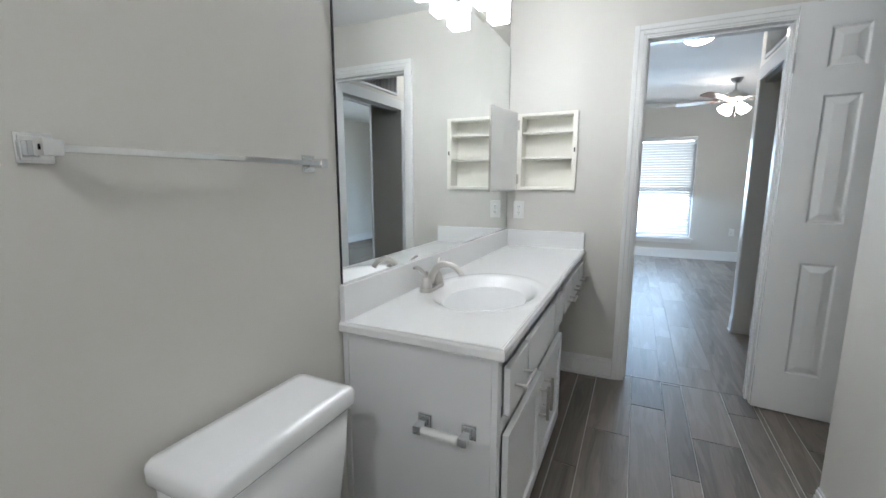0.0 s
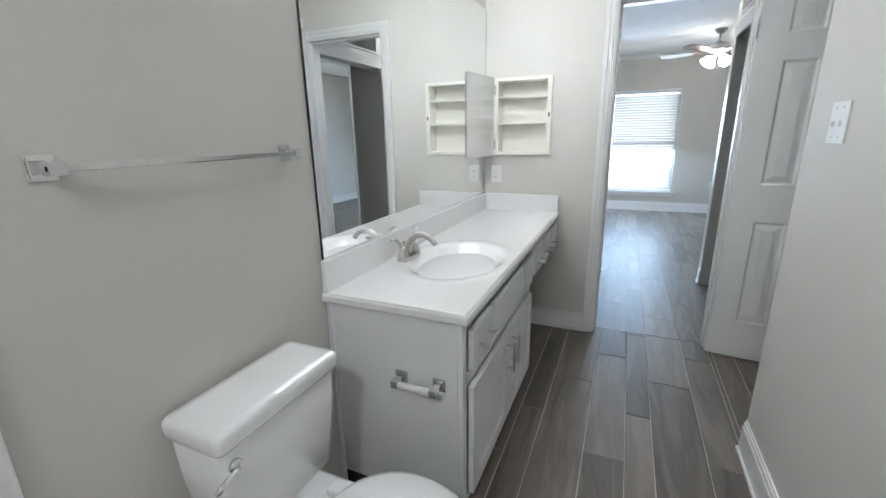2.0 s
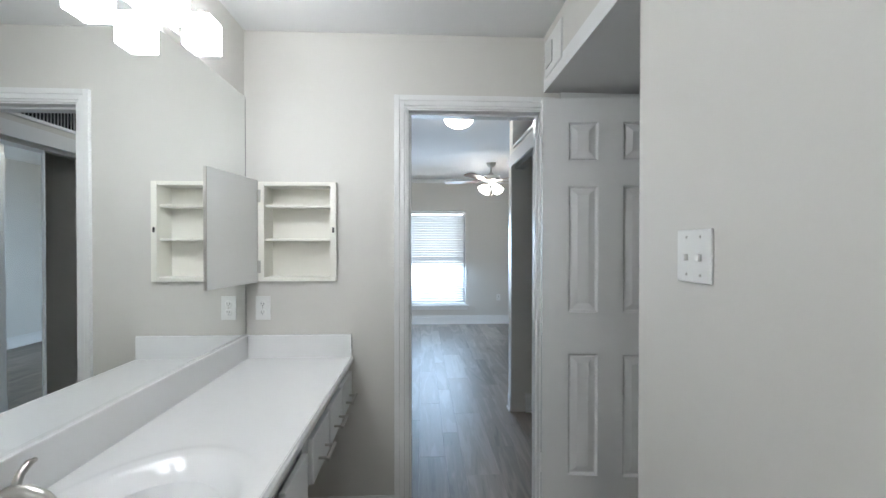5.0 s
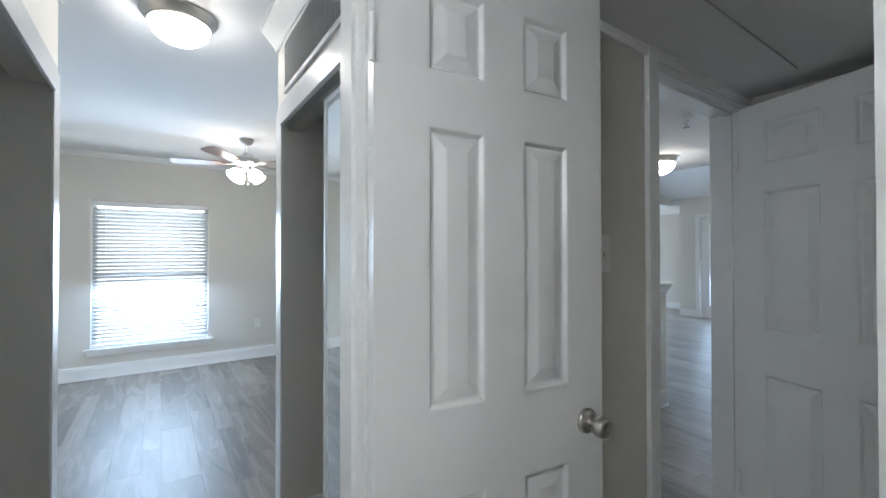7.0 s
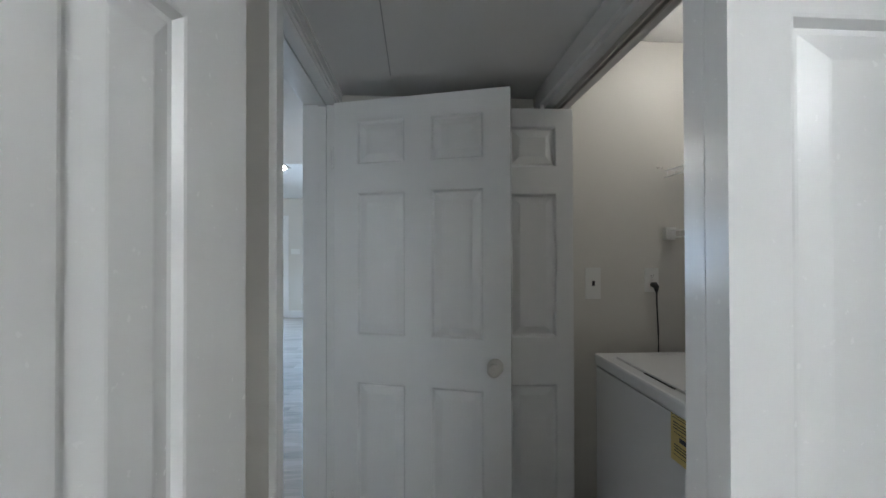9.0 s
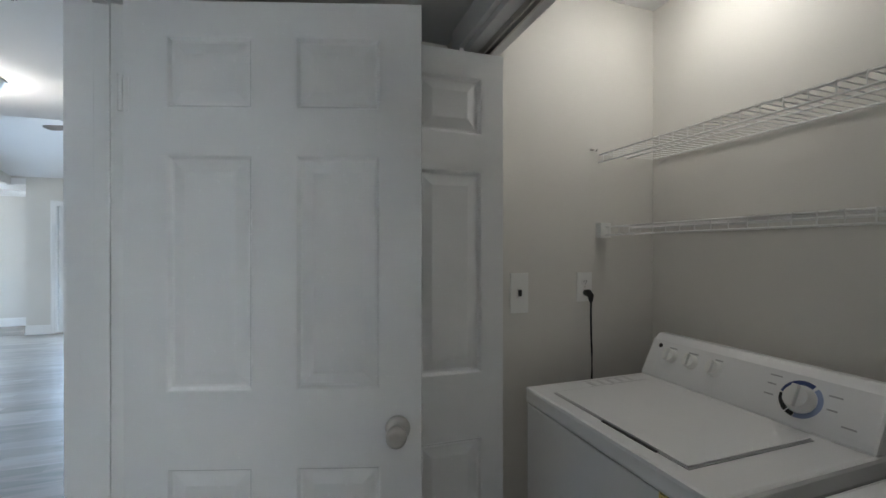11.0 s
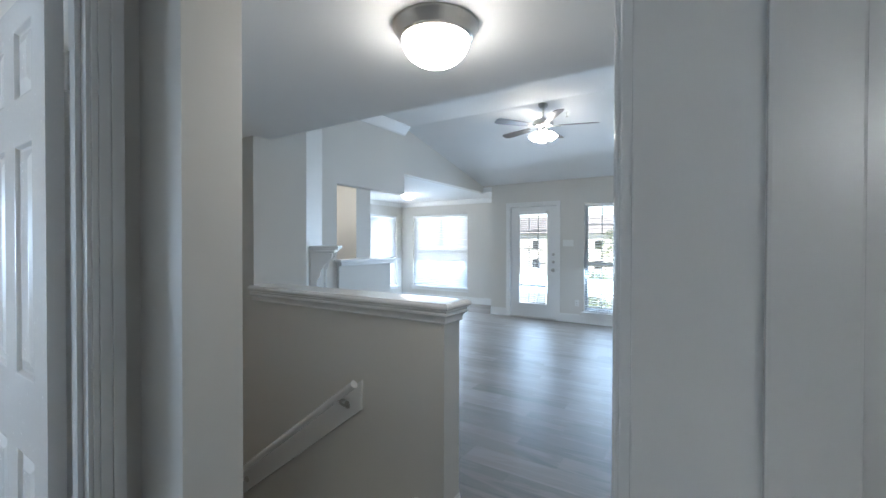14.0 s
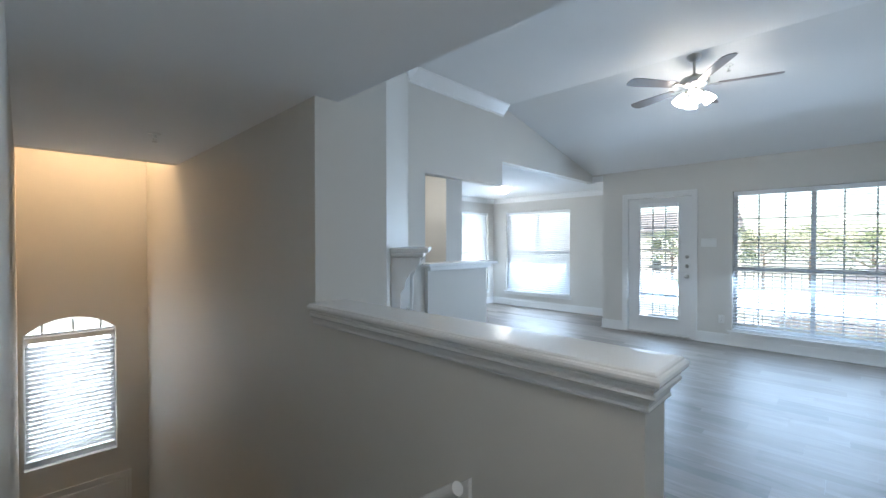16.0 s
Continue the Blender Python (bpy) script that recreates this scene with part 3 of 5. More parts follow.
def leaf(name, w, m, label, cols=2, stile=0.105, mull=0.095, t=0.035, z0=0.012, top=2.036, knob=0.0, hinge=True, group="", rows=ROWS6):
    """A panelled door leaf: x from the hinge, y through its thickness (0 to -t)."""
    ob = thing(name, label, "door", group, m)
    pw = (w - 2 * stile - (cols - 1) * mull) / cols
    xs = [stile + k * (pw + mull) for k in range(cols)]
    bs = [(0, -t, z0, stile, 0, top), (w - stile, -t, z0, w, 0, top)]
    if cols == 2:
        bs.append((xs[0] + pw, -t, z0, xs[1], 0, top))
    zs = [z0] + [v for r in rows for v in r] + [top]
    for x in xs:
        for k in range(0, len(zs), 2):
            bs.append((x, -t, zs[k], x + pw, 0, zs[k + 1]))
    boxes("frame", DOOR, *bs, parent=ob)
    for x in xs:
        for r in rows:
            part("panel", panel_mesh(pw, r[1] - r[0], t), DOOR, ob, m=Matrix.Translation((x, -t / 2, r[0])))
    if knob:
        for s, y in ((1, 0.0), (-1, -t)):
            bm = bmesh.new()
            mm = pose(w - 0.062, y, knob, -90 * s)
            lathe(bm, [(0, 0), (0.033, 0.0), (0.033, 0.006), (0.026, 0.012), (0.012, 0.016), (0.012, 0.032), (0.024, 0.040), (0.0275, 0.052), (0.0255, 0.066), (0.017, 0.071), (0.009, 0.069), (0, 0.068)], m=mm, seg=28)
            part("knob", bm, NICKEL, ob, "satin nickel door knob", smooth=True)
        boxes("latch_plate", NICKEL, (w - 0.0005, -t + 0.006, knob - 0.028, w + 0.001, -0.006, knob + 0.028), parent=ob)
    if hinge:
        for z in (0.30, 1.81):
            bm = bmesh.new()
            cyl(bm, (-0.004, -t - 0.005, z - 0.045), (-0.004, -t - 0.005, z + 0.045), 0.006, seg=10)
            cyl(bm, (-0.004, -t - 0.005, z + 0.045), (-0.004, -t - 0.005, z + 0.05), 0.0075, seg=10)
            box(bm, -0.002, -t, z - 0.044, 0.014, -t - 0.0015, z + 0.044)
            part("hinge", bm, TRIM, ob, "butt hinge painted over in white")
    return ob


leaf("bathroom_door", 0.656, pose(0.664, W0 - 0.012, 0, 0, 0, -6.3), "white six-panel door swung open flat against the wall", stile=0.124, mull=0.114, top=2.08, knob=0.93)
leaf("hall_door", 0.772, pose(2.604, W0 - 0.006, 0, 0, 0, -107.3), "white six-panel door opened square against the laundry", stile=0.108, mull=0.11, top=2.055, knob=0.935)
leaf("bedroom_door", 0.62, pose(2.664, 4.153, 0, 0, 0, 90), "white six-panel bedroom door swung open off the hall", knob=0.985)
for x in (1.092, 1.128):
    leaf("bifold_door", 0.345, pose(x + 0.034, 1.695, 0, 0, 0, 90), "white narrow bifold laundry door folded back open", cols=1, stile=0.07, hinge=False, top=2.005, group="laundry bifold doors", rows=ROWS_BIFOLD)
for x in (2.44, 2.481):
    leaf("bifold_door", 0.345, pose(x, 1.695, 0, 0, 0, 88), "white narrow bifold laundry door folded back open", cols=1, stile=0.07, hinge=False, top=2.005, group="laundry bifold doors", rows=ROWS_BIFOLD)

# patio door with a tall glass light
pd = thing("patio_door", "white exterior door with tall glass and blind", "door")
DY0, DY1, GY0, GY1, GZ0, GZ1 = 5.186, 6.079, 5.36, 5.91, 0.26, 2.0
boxes("frame", DOOR, (LX + 0.04, DY0, 0.02, LX + 0.085, GY0, 2.108), (LX + 0.04, GY1, 0.02, LX + 0.085, DY1, 2.108), (LX + 0.04, GY0, 0.02, LX + 0.085, GY1, GZ0), (LX + 0.04, GY0, GZ1, LX + 0.085, GY1, 2.108), parent=pd)
boxes("glass_bead", TRIM, (LX + 0.030, GY0 - 0.03, GZ0 - 0.03, LX + 0.04, GY0, GZ1 + 0.03), (LX + 0.030, GY1, GZ0 - 0.03, LX + 0.04, GY1 + 0.03, GZ1 + 0.03), (LX + 0.030, GY0, GZ0 - 0.03, LX + 0.04, GY1, GZ0), (LX + 0.030, GY0, GZ1, LX + 0.04, GY1, GZ1 + 0.03), parent=pd, bevel=0.003)
g = boxes("pane", GLASS, (LX + 0.06, GY0, GZ0, LX + 0.064, GY1, GZ1), parent=pd)
g.visible_shadow = False
for k in (1, 2):
    boxes("muntin", VINYL, (LX + 0.066, GY0 + k * 0.55 / 3 - 0.008, GZ0, LX + 0.076, GY0 + k * 0.55 / 3 + 0.008, GZ1), parent=pd)
for k in (1, 2, 3, 4):
    boxes("muntin", VINYL, (LX + 0.067, GY0, GZ0 + k * 0.348 - 0.008, LX + 0.077, GY1, GZ0 + k * 0.348 + 0.008), parent=pd)
for z, r in ((1.21, 0.028), (1.07, 0.028), (0.92, 0.032)):
    bm = bmesh.new()
    lathe(bm, [(0, 0), (r, 0), (r, 0.01), (r * 0.5, 0.018), (r * 0.5, 0.03), (r * 0.85, 0.04), (r * 0.8, 0.058), (0, 0.062)] if z < 1 else [(0, 0), (r, 0), (r * 0.9, 0.012), (r * 0.4, 0.014), (r * 0.4, 0.022), (0, 0.024)], m=pose(LX + 0.04, 5.245, z, 0, -90, 0), seg=20)
    part("lock" if z > 1 else "knob", bm, NICKEL, pd, smooth=True)
boxes("threshold", NICKEL, (LX - 0.02, 5.17, 0.001, LX + 0.15, 6.095, 0.018), kind="structure", bevel=0.003)


# ---- windows and blinds ----
def window(n, axis, face, depth, a0, a1, z0, z1, cols=2, sill=True, grid=(2, 2), drop=0.0):
    """A vinyl window set at the outer side of the wall: outer frame, sashes, glass; face is the room side, depth signed outwards."""
    s = 1 if depth > 0 else -1
    ob = new("window_%d" % n)
    tagged(ob, kind="structure")
    c0, c1 = face + depth * 0.55, face + depth * 0.9

    def add(nm, p0, p1, q0, q1, e0, e1, mat=VINYL):
        e0, e1 = sorted((e0, e1))
        return boxes(nm, mat, (p0, e0, q0, p1, e1, q1) if axis == 'y' else (e0, p0, q0, e1, p1, q1), parent=ob)
    f = 0.045
    add("window_frame", a0, a0 + f, z0, z1, c0, c1)
    add("window_frame", a1 - f, a1, z0, z1, c0, c1)
    add("window_frame", a0 + f, a1 - f, z0, z0 + f, c0, c1)
    add("window_frame", a0 + f, a1 - f, z1 - f, z1, c0, c1)
    zm = (z0 + z1) / 2 - 0.02 - drop
    add("meeting_rail", a0 + f, a1 - f, zm - 0.025, zm + 0.025, c0 + s * 0.005, c1 - s * 0.005)
    for k in range(1, cols):
        a = a0 + (a1 - a0) * k / cols
        add("mullion", a - 0.025, a + 0.025, z0 + f, zm - 0.025, c0 + s * 0.004, c1 - s * 0.004)
        add("mullion", a - 0.025, a + 0.025, zm + 0.025, z1 - f, c0 + s * 0.004, c1 - s * 0.004)
    cm = (c0 + c1) / 2
    for q0, q1 in ((z0 + f, zm - 0.025), (zm + 0.025, z1 - f)):
        p = add("pane", a0 + f, a1 - f, q0, q1, cm, cm + s * 0.004, GLASS)
        p.visible_shadow = False
        if grid:
            for k in range(1, grid[0] * cols):
                if k % grid[0]:
                    a = a0 + (a1 - a0) * k / (grid[0] * cols)
                    add("muntin", a - 0.008, a + 0.008, q0, q1, cm + s * 0.006, cm + s * 0.016)
            for k in range(1, grid[1]):
                z = q0 + (q1 - q0) * k / grid[1]
                add("muntin", a0 + f, a1 - f, z - 0.008, z + 0.008, cm + s * 0.0165, cm + s * 0.0245)
    if sill:
        d0, d1 = face - s * 0.035, face + depth * 0.55
        add("window_sill", a0 - 0.05, a1 + 0.05, z0 - 0.022, z0 - 0.0005, d0, face - s * 0.0005, TRIM)
        add("window_sill", a0 + 0.0005, a1 - 0.0005, z0 + 0.0003, z0 + 0.012, face, d1, TRIM)
        add("apron", a0 - 0.03, a1 + 0.03, z0 - 0.08, z0 - 0.022, face - s * 0.014, face - s * 0.0005, TRIM)
    return ob


def blind(axis, at, a0, a1, z0, z1, pitch, tilt, label, width=0.05):
    """A horizontal blind: head rail, slats turned by tilt, bottom rail, ladder cords."""
    ob = thing("window_blind", label, "blind", "window blinds")

    def place(bm):
        if axis == 'x':
            for v in bm.verts:
                v.co = Vector((at + v.co.y, v.co.x, v.co.z))
        else:
            for v in bm.verts:
                v.co = Vector((v.co.x, at + v.co.y, v.co.z))
        return bm
    bm = bmesh.new()
    box(bm, a0, -0.03, z1 - 0.055, a1, 0.03, z1)
    part("head_rail", place(bm), VINYL, ob, bevel=0.003)
    bm = bmesh.new()
    box(bm, a0 + 0.003, -0.025, z0, a1 - 0.003, 0.025, z0 + 0.018)
    part("bottom_rail", place(bm), VINYL, ob, bevel=0.003)
    n = int((z1 - 0.06 - z0 - 0.03) / pitch)
    h, c, s = width / 2, math.cos(radians(tilt)), math.sin(radians(tilt))
    me = None
    for k in range(n):
        z = z0 + 0.03 + pitch * (k + 0.5)
        if me is None:
            bm = bmesh.new()
            v = []
            for a in (a0 + 0.004, a1 - 0.004):
                v.append([bm.verts.new((a, u * h * c - w * s, u * h * s + w * c)) for u, w in ((-1, 0), (-0.5, 0.0022), (0, 0.003), (0.5, 0.0022), (1, 0), (0.5, 0.0002), (0, 0.001), (-0.5, 0.0002))])
            for i in range(8):
                bm.faces.new([v[0][i], v[0][(i + 1) % 8], v[1][(i + 1) % 8], v[1][i]])
            bm.faces.new(v[0])
            bm.faces.new(v[1][::-1])
            me = mesh_of("slat", place(bm), SLAT, True)
        o = new("slat", me)
        o.location = (0, 0, z)
        o.parent = ob
    for a in (a0 + 0.12, a1 - 0.12):
        for d in (-0.026, 0.026):
            bm = bmesh.new()
            box(bm, a - 0.001, d - 0.0008, z0 + 0.015, a + 0.001, d + 0.0008, z1 - 0.05)
            part("ladder_cord", place(bm), VINYL, ob)
    return ob


window(1, 'y', 7.84, 0.16, -0.30, 0.83, 0.33, 1.97, cols=1, grid=None)
blind('y', 7.872, -0.29, 0.82, 0.345, 1.965, 0.042, -50, "white slatted blind lowered and tilted over the bedroom window")
window(2, 'x', LX, 0.15, 3.02, 4.68, 0.20, 2.12, cols=2, grid=(3, 3), drop=0.08)
blind('x', LX + 0.034, 3.03, 4.67, 0.215, 2.115, 0.044, 13, "white slatted blind lowered and opened over the living room window")
window(3, 'x', 10.90, 0.15, 7.63, 9.23, 0.33, 2.12, cols=2, grid=None)
blind('x', 10.934, 7.64, 9.22, 0.345, 2.115, 0.042, 52, "white slatted blind tilted over the dining room window")
window(4, 'y', 9.6, 0.15, 9.70, 10.69, 0.33, 2.12, cols=1, grid=None)
blind('y', 9.632, 9.71, 10.68, 0.345, 2.115, 0.042, -52, "white slatted blind tilted over the narrower dining room window")
blind('x', LX + 0.012, GY0 + 0.0, GY1 - 0.0, GZ0 + 0.0, GZ1 + 0.02, 0.036, 32, "white slatted blind hanging on the patio door glass", width=0.032)
# arched stair window
sw = tagged(new("window_5"), kind="structure")
boxes("window_frame", VINYL, (AX0, 9.22, AZ0, AX0 + 0.04, 9.25, AZ1), parent=sw)
boxes("window_frame", VINYL, (AX1 - 0.04, 9.22, AZ0, AX1, 9.25, AZ1), parent=sw)
boxes("window_frame", VINYL, (AX0 + 0.04, 9.22, AZ0, AX1 - 0.04, 9.25, AZ0 + 0.04), parent=sw)
boxes("transom", VINYL, (AX0 + 0.04, 9.22, AZ1 - 0.05, AX1 - 0.04, 9.25, AZ1), parent=sw)
for x in (3.13, 3.36, 3.58):
    boxes("muntin", VINYL, (x - 0.008, 9.226, AZ1, x + 0.008, 9.236, AZ1 + 0.12), parent=sw)
g = boxes("pane", GLASS, (AX0, 9.238, AZ0, AX1, 9.242, AZ1 + ARISE), parent=sw)
g.visible_shadow = False
blind('y', 9.18, AX0 + 0.01, AX1 - 0.01, AZ0 + 0.06, AZ1 - 0.02, 0.044, -66, "white slatted blind lowered over the arched stair window")
casing("trim_entry_door", 'y', 9.15, -1, 3.0, 3.75, -1.13, w=0.07, z0=-2.7)
boxes("entry_door", DOOR, (3.0, 9.12, -2.69, 3.75, 9.1495, -1.13), kind="structure", bevel=0.002)

# closet mirror doors
for nm, x, y0, y1 in (("mirror_door", 0.848, 2.98, 3.52), ("mirror_door", 0.878, 3.0, 3.54)):
    md = thing(nm, "sliding closet door of mirror glass in a thin white frame", "mirror door", "closet mirror doors")
    boxes("glass", MIRROR, (x, y0 + 0.018, 0.04, x + 0.005, y1 - 0.018, 1.96), parent=md)
    boxes("frame", VINYL, (x - 0.006, y0, 0.012, x + 0.011, y0 + 0.0179, 1.985), (x - 0.006, y1 - 0.0179, 0.012, x + 0.011, y1, 1.985), (x - 0.006, y0 + 0.018, 0.012, x + 0.011, y1 - 0.018, 0.0399), (x - 0.006, y0 + 0.018, 1.9601, x + 0.011, y1 - 0.018, 1.985), parent=md, bevel=0.002)


def grille(label, m, w, h, n, flip=False):
    """An air grille: frame and slats, facing +z of its pose, w along x."""
    ob = thing("air_grille", label, "vent", m=m)
    # near-black sheet on the solid wall, painting the duct's shade between the slats
    boxes("duct_shade", DARK, (0.012, 0.012, 0.0005, w - 0.012, h - 0.012, 0.002), parent=ob)
    boxes("frame", TRIM, (0, 0, 0, w, 0.022, 0.012), (0, h - 0.022, 0, w, h, 0.012), (0, 0.022, 0, 0.022, h - 0.022, 0.012), (w - 0.022, 0.022, 0, w, h - 0.022, 0.012), parent=ob, bevel=0.002)
    me = None
    for k in range(n):
        x = 0.022 + (w - 0.044) * (k + 0.5) / n
        if me is None:
            bm = bmesh.new()
            box(bm, -0.0012, 0.022, 0, 0.0012, h - 0.022, 0.016)
            bmesh.ops.rotate(bm, verts=bm.verts, cent=(0, 0, 0.004), matrix=Matrix.Rotation(radians(35 if not flip else -35), 3, 'Y'))
            me = mesh_of("slat", bm, TRIM)
        o = new("slat", me)
        o.location = (x, 0, 0.0025)
        o.parent = ob
    return ob


grille("white return-air grille above the closet opening", Matrix(((0, 0, -1, 0.8055), (-1, 0, 0, 3.96), (0, 1, 0, 2.14), (0, 0, 0, 1))), 0.92, 0.25, 34)
bv = thing("air_register", "small white ceiling-height air register with square louvres", "vent")
boxes("faceplate", PLASTIC, (0.672, 2.44, 2.18, 0.6795, 2.68, 2.35), parent=bv, bevel=0.002)
# no hole is cut: a near-black sheet paints the shaded duct
boxes("opening", DARK, (0.6705, 2.56, 2.215, 0.6719, 2.655, 2.315), parent=bv)
for k in range(5):
    boxes("louvre", PLASTIC, (0.666, 2.565 + 0.0185 * k, 2.215, 0.6704, 2.571 + 0.0185 * k, 2.315), parent=bv)
for k in range(4):
    boxes("louvre", PLASTIC, (0.667, 2.56, 2.23 + 0.022 * k, 0.6703, 2.655, 2.234 + 0.022 * k), parent=bv)

# ---- bathroom things ----
CT, CX, CY0 = 0.82, -0.265, 0.965            # countertop: height, front edge, near end
van = thing("vanity_cabinet", "white painted vanity cabinet with shaker doors and steel pulls", "cabinet")
VX = -0.285
boxes("body", CABINET, (-0.78, 0.985, 0.09, VX - 0.019, 1.955, 0.785), parent=van, bevel=0.002)
boxes("toe_kick", DARK, (-0.78, 1.0, 0.0, VX - 0.085, 1.94, 0.0895), parent=van)
boxes("face_frame", CABINET, (VX - 0.0188, 0.985, 0.09, VX - 0.002, 1.02, 0.785), (VX - 0.0188, 1.02, 0.755, VX - 0.002, 1.955, 0.785), (VX - 0.0188, 1.925, 0.09, VX - 0.002, 1.955, 0.755), (VX - 0.0188, 1.02, 0.09, VX - 0.002, 1.925, 0.12), (VX - 0.0188, 1.02, 0.55, VX - 0.002, 1.925, 0.60), parent=van, bevel=0.0015)
boxes("side_strip", CABINET, (-0.782, 0.978, 0.0, -0.765, 0.9848, 0.785), parent=van, bevel=0.002)


def pull(parent, x, y0, z0, y1, z1):
    """A bar pull on two posts, standing out along +x."""
    bm = bmesh.new()
    d = Vector((0, y1 - y0, z1 - z0))
    a, b = Vector((x + 0.032, y0, z0)), Vector((x + 0.032, y1, z1))
    cyl(bm, a - d * 0.14, b + d * 0.14, 0.006, seg=14)
    for p in (a, b):
        cyl(bm, (x, p.y, p.z), (x + 0.030, p.y, p.z), 0.0045, seg=10)
    return part("handle", bm, NICKEL, parent, "brushed steel bar handle", smooth=False)


def front(parent, name, y0, y1, z0, z1, shaker=False):
    x0, x1 = VX, VX + 0.019
    bm = bmesh.new()
    if shaker:
        r = 0.05
        box(bm, x0, y0, z0, x1, y0 + r, z1)
        box(bm, x0, y1 - r, z0, x1, y1, z1)
        box(bm, x0, y0 + r, z0, x1, y1 - r, z0 + r)
        box(bm, x0, y0 + r, z1 - r, x1, y1 - r, z1)
        box(bm, x0, y0 + r, z0 + r, x1 - 0.009, y1 - r, z1 - r)
        return part(name, bm, CABINET, parent, bevel=0.0012)
    box(bm, x0, y0, z0, x1, y1, z1)
    return part(name, bm, CABINET, parent, bevel=0.004)


o = front(van, "drawer", 1.03, 1.235, 0.605, 0.745)
pull(o, VX + 0.019, 1.085, 0.675, 1.185, 0.675)
front(van, "false_front", 1.25, 1.70, 0.605, 0.745)
front(van, "drawer", 1.715, 1.915, 0.605, 0.745)
o = front(van, "door", 1.03, 1.47, 0.125, 0.545, True)
pull(o, VX + 0.019, 1.44, 0.39, 1.44, 0.49)
o = front(van, "door", 1.485, 1.92, 0.125, 0.545, True)
pull(o, VX + 0.019, 1.515, 0.39, 1.515, 0.49)
apron = thing("vanity_apron", "white vanity apron with shallow drawers over a knee space", "cabinet")
boxes("body", CABINET, (-0.78, 1.956, 0.60, VX - 0.002, W0 - 0.002, 0.785), parent=apron, bevel=0.002)
for y0, y1 in ((1.975, 2.20), (2.215, 2.44), (2.455, 2.68)):
    o = front(apron, "drawer", y0, y1, 0.615, 0.76)
    pull(o, VX + 0.019, (y0 + y1) / 2 - 0.045, 0.665, (y0 + y1) / 2 + 0.045, 0.665)

ctop = thing("vanity_countertop", "glossy white cultured-marble countertop with a moulded oval basin", "countertop")
SX, SY, SA, SB = -0.505, 1.50, 0.20, 0.27
bm = bmesh.new()
nx, ny = 60, 190
gx = [-0.764 + (CX - 0.012 + 0.764) * i / nx for i in range(nx + 1)]
gy = [CY0 + 0.012 + (W0 - 0.021 - CY0 - 0.012) * j / ny for j in range(ny + 1)]
grid = []
for x in gx:
    row = []
    for y in gy:
        r = math.hypot((x - SX) / SA, (y - SY) / SB)
        z = CT
        if r < 1:
            z -= 0.11 * (1 - r * r) ** 1.25
        elif r < 1.22:
            z += 0.0018 * math.sin((r - 1) / 0.22 * math.pi) ** 2
        row.append(bm.verts.new((x, y, z)))
    grid.append(row)
for i in range(nx):
    for j in range(ny):
        bm.faces.new([grid[i][j], grid[i + 1][j], grid[i + 1][j + 1], grid[i][j + 1]])
part("top", bm, MARBLE, ctop, smooth=True)
bm = bmesh.new()
ED = [(0, 0.0), (0.003, 0.0015), (0.006, 0.0), (0.0075, -0.004), (0.0105, -0.006), (0.0125, -0.010), (0.0128, -0.026), (0.011, -0.031), (0.007, -0.034), (-0.01, -0.034)]
ring = []
for d, dz in ED:
    ring.append([bm.verts.new(p) for p in ((-0.785, CY0 + 0.012 - d, CT + dz), (CX - 0.012 + d, CY0 + 0.012 - d, CT + dz), (CX - 0.012 + d, W0 - 0.001, CT + dz))])
for a, b in zip(ring, ring[1:]):
    for k in range(2):
        bm.faces.new([a[k], a[k + 1], b[k + 1], b[k]])
part("rounded_edge", bm, MARBLE, ctop)
boxes("backsplash", MARBLE, (-0.784, CY0 + 0.006, CT - 0.03, -0.7645, W0 - 0.001, 0.932), parent=ctop, bevel=0.004)
boxes("end_splash", MARBLE, (-0.7643, W0 - 0.0205, CT - 0.03, CX - 0.006, W0 - 0.001, 0.93), parent=ctop, bevel=0.004)
bm = bmesh.new()
lathe(bm, [(0, 0.0), (0.012, 0.001), (0.020, 0.003), (0.023, 0.001), (0.023, -0.004)], centre=(SX, SY, CT - 0.113))
part("drain", bm, NICKEL, ctop, "metal basin drain", smooth=True)

fc = thing("faucet", "brushed nickel two-handle basin faucet", "faucet", m=pose(-0.705, 1.44, CT))
bm = bmesh.new()
prism(bm, [(0.026 * math.cos(a) * 1.0, 0.052 * (1 if math.sin(a) > 0 else -1) + 0.026 * math.sin(a)) for a in [2 * math.pi * k / 24 for k in range(24)]], 0, 0.016)
part("base", bm, NICKEL, fc, bevel=0.004)
bm = bmesh.new()
tube(bm, [(-0.002, 0, 0.012), (-0.002, 0, 0.035), (0.004, 0, 0.062), (0.020, 0, 0.088), (0.045, 0, 0.102), (0.075, 0, 0.104), (0.103, 0, 0.093), (0.122, 0, 0.074), (0.126, 0, 0.066)], [0.021, 0.018, 0.015, 0.0135, 0.0125, 0.012, 0.0115, 0.011, 0.0125], 16)
part("spout", bm, NICKEL, fc, smooth=True)
for s in (1, -1):
    bm = bmesh.new()
    lathe(bm, [(0, 0.012), (0.024, 0.014), (0.022, 0.03), (0.016, 0.052), (0.012, 0.058), (0, 0.062)], centre=(0, s * 0.052, 0))
    tube(bm, [(0, s * 0.052, 0.05), (-0.004, s * 0.060, 0.070), (-0.010, s * 0.078, 0.092), (-0.014, s * 0.102, 0.104), (-0.016, s * 0.118, 0.103)], [0.009, 0.009, 0.008, 0.0075, 0.005], 10)
    part("lever_handle", bm, NICKEL, fc, smooth=True)
bm = bmesh.new()
cyl(bm, (-0.022, 0, 0.012), (-0.022, 0, 0.06), 0.003, seg=8)
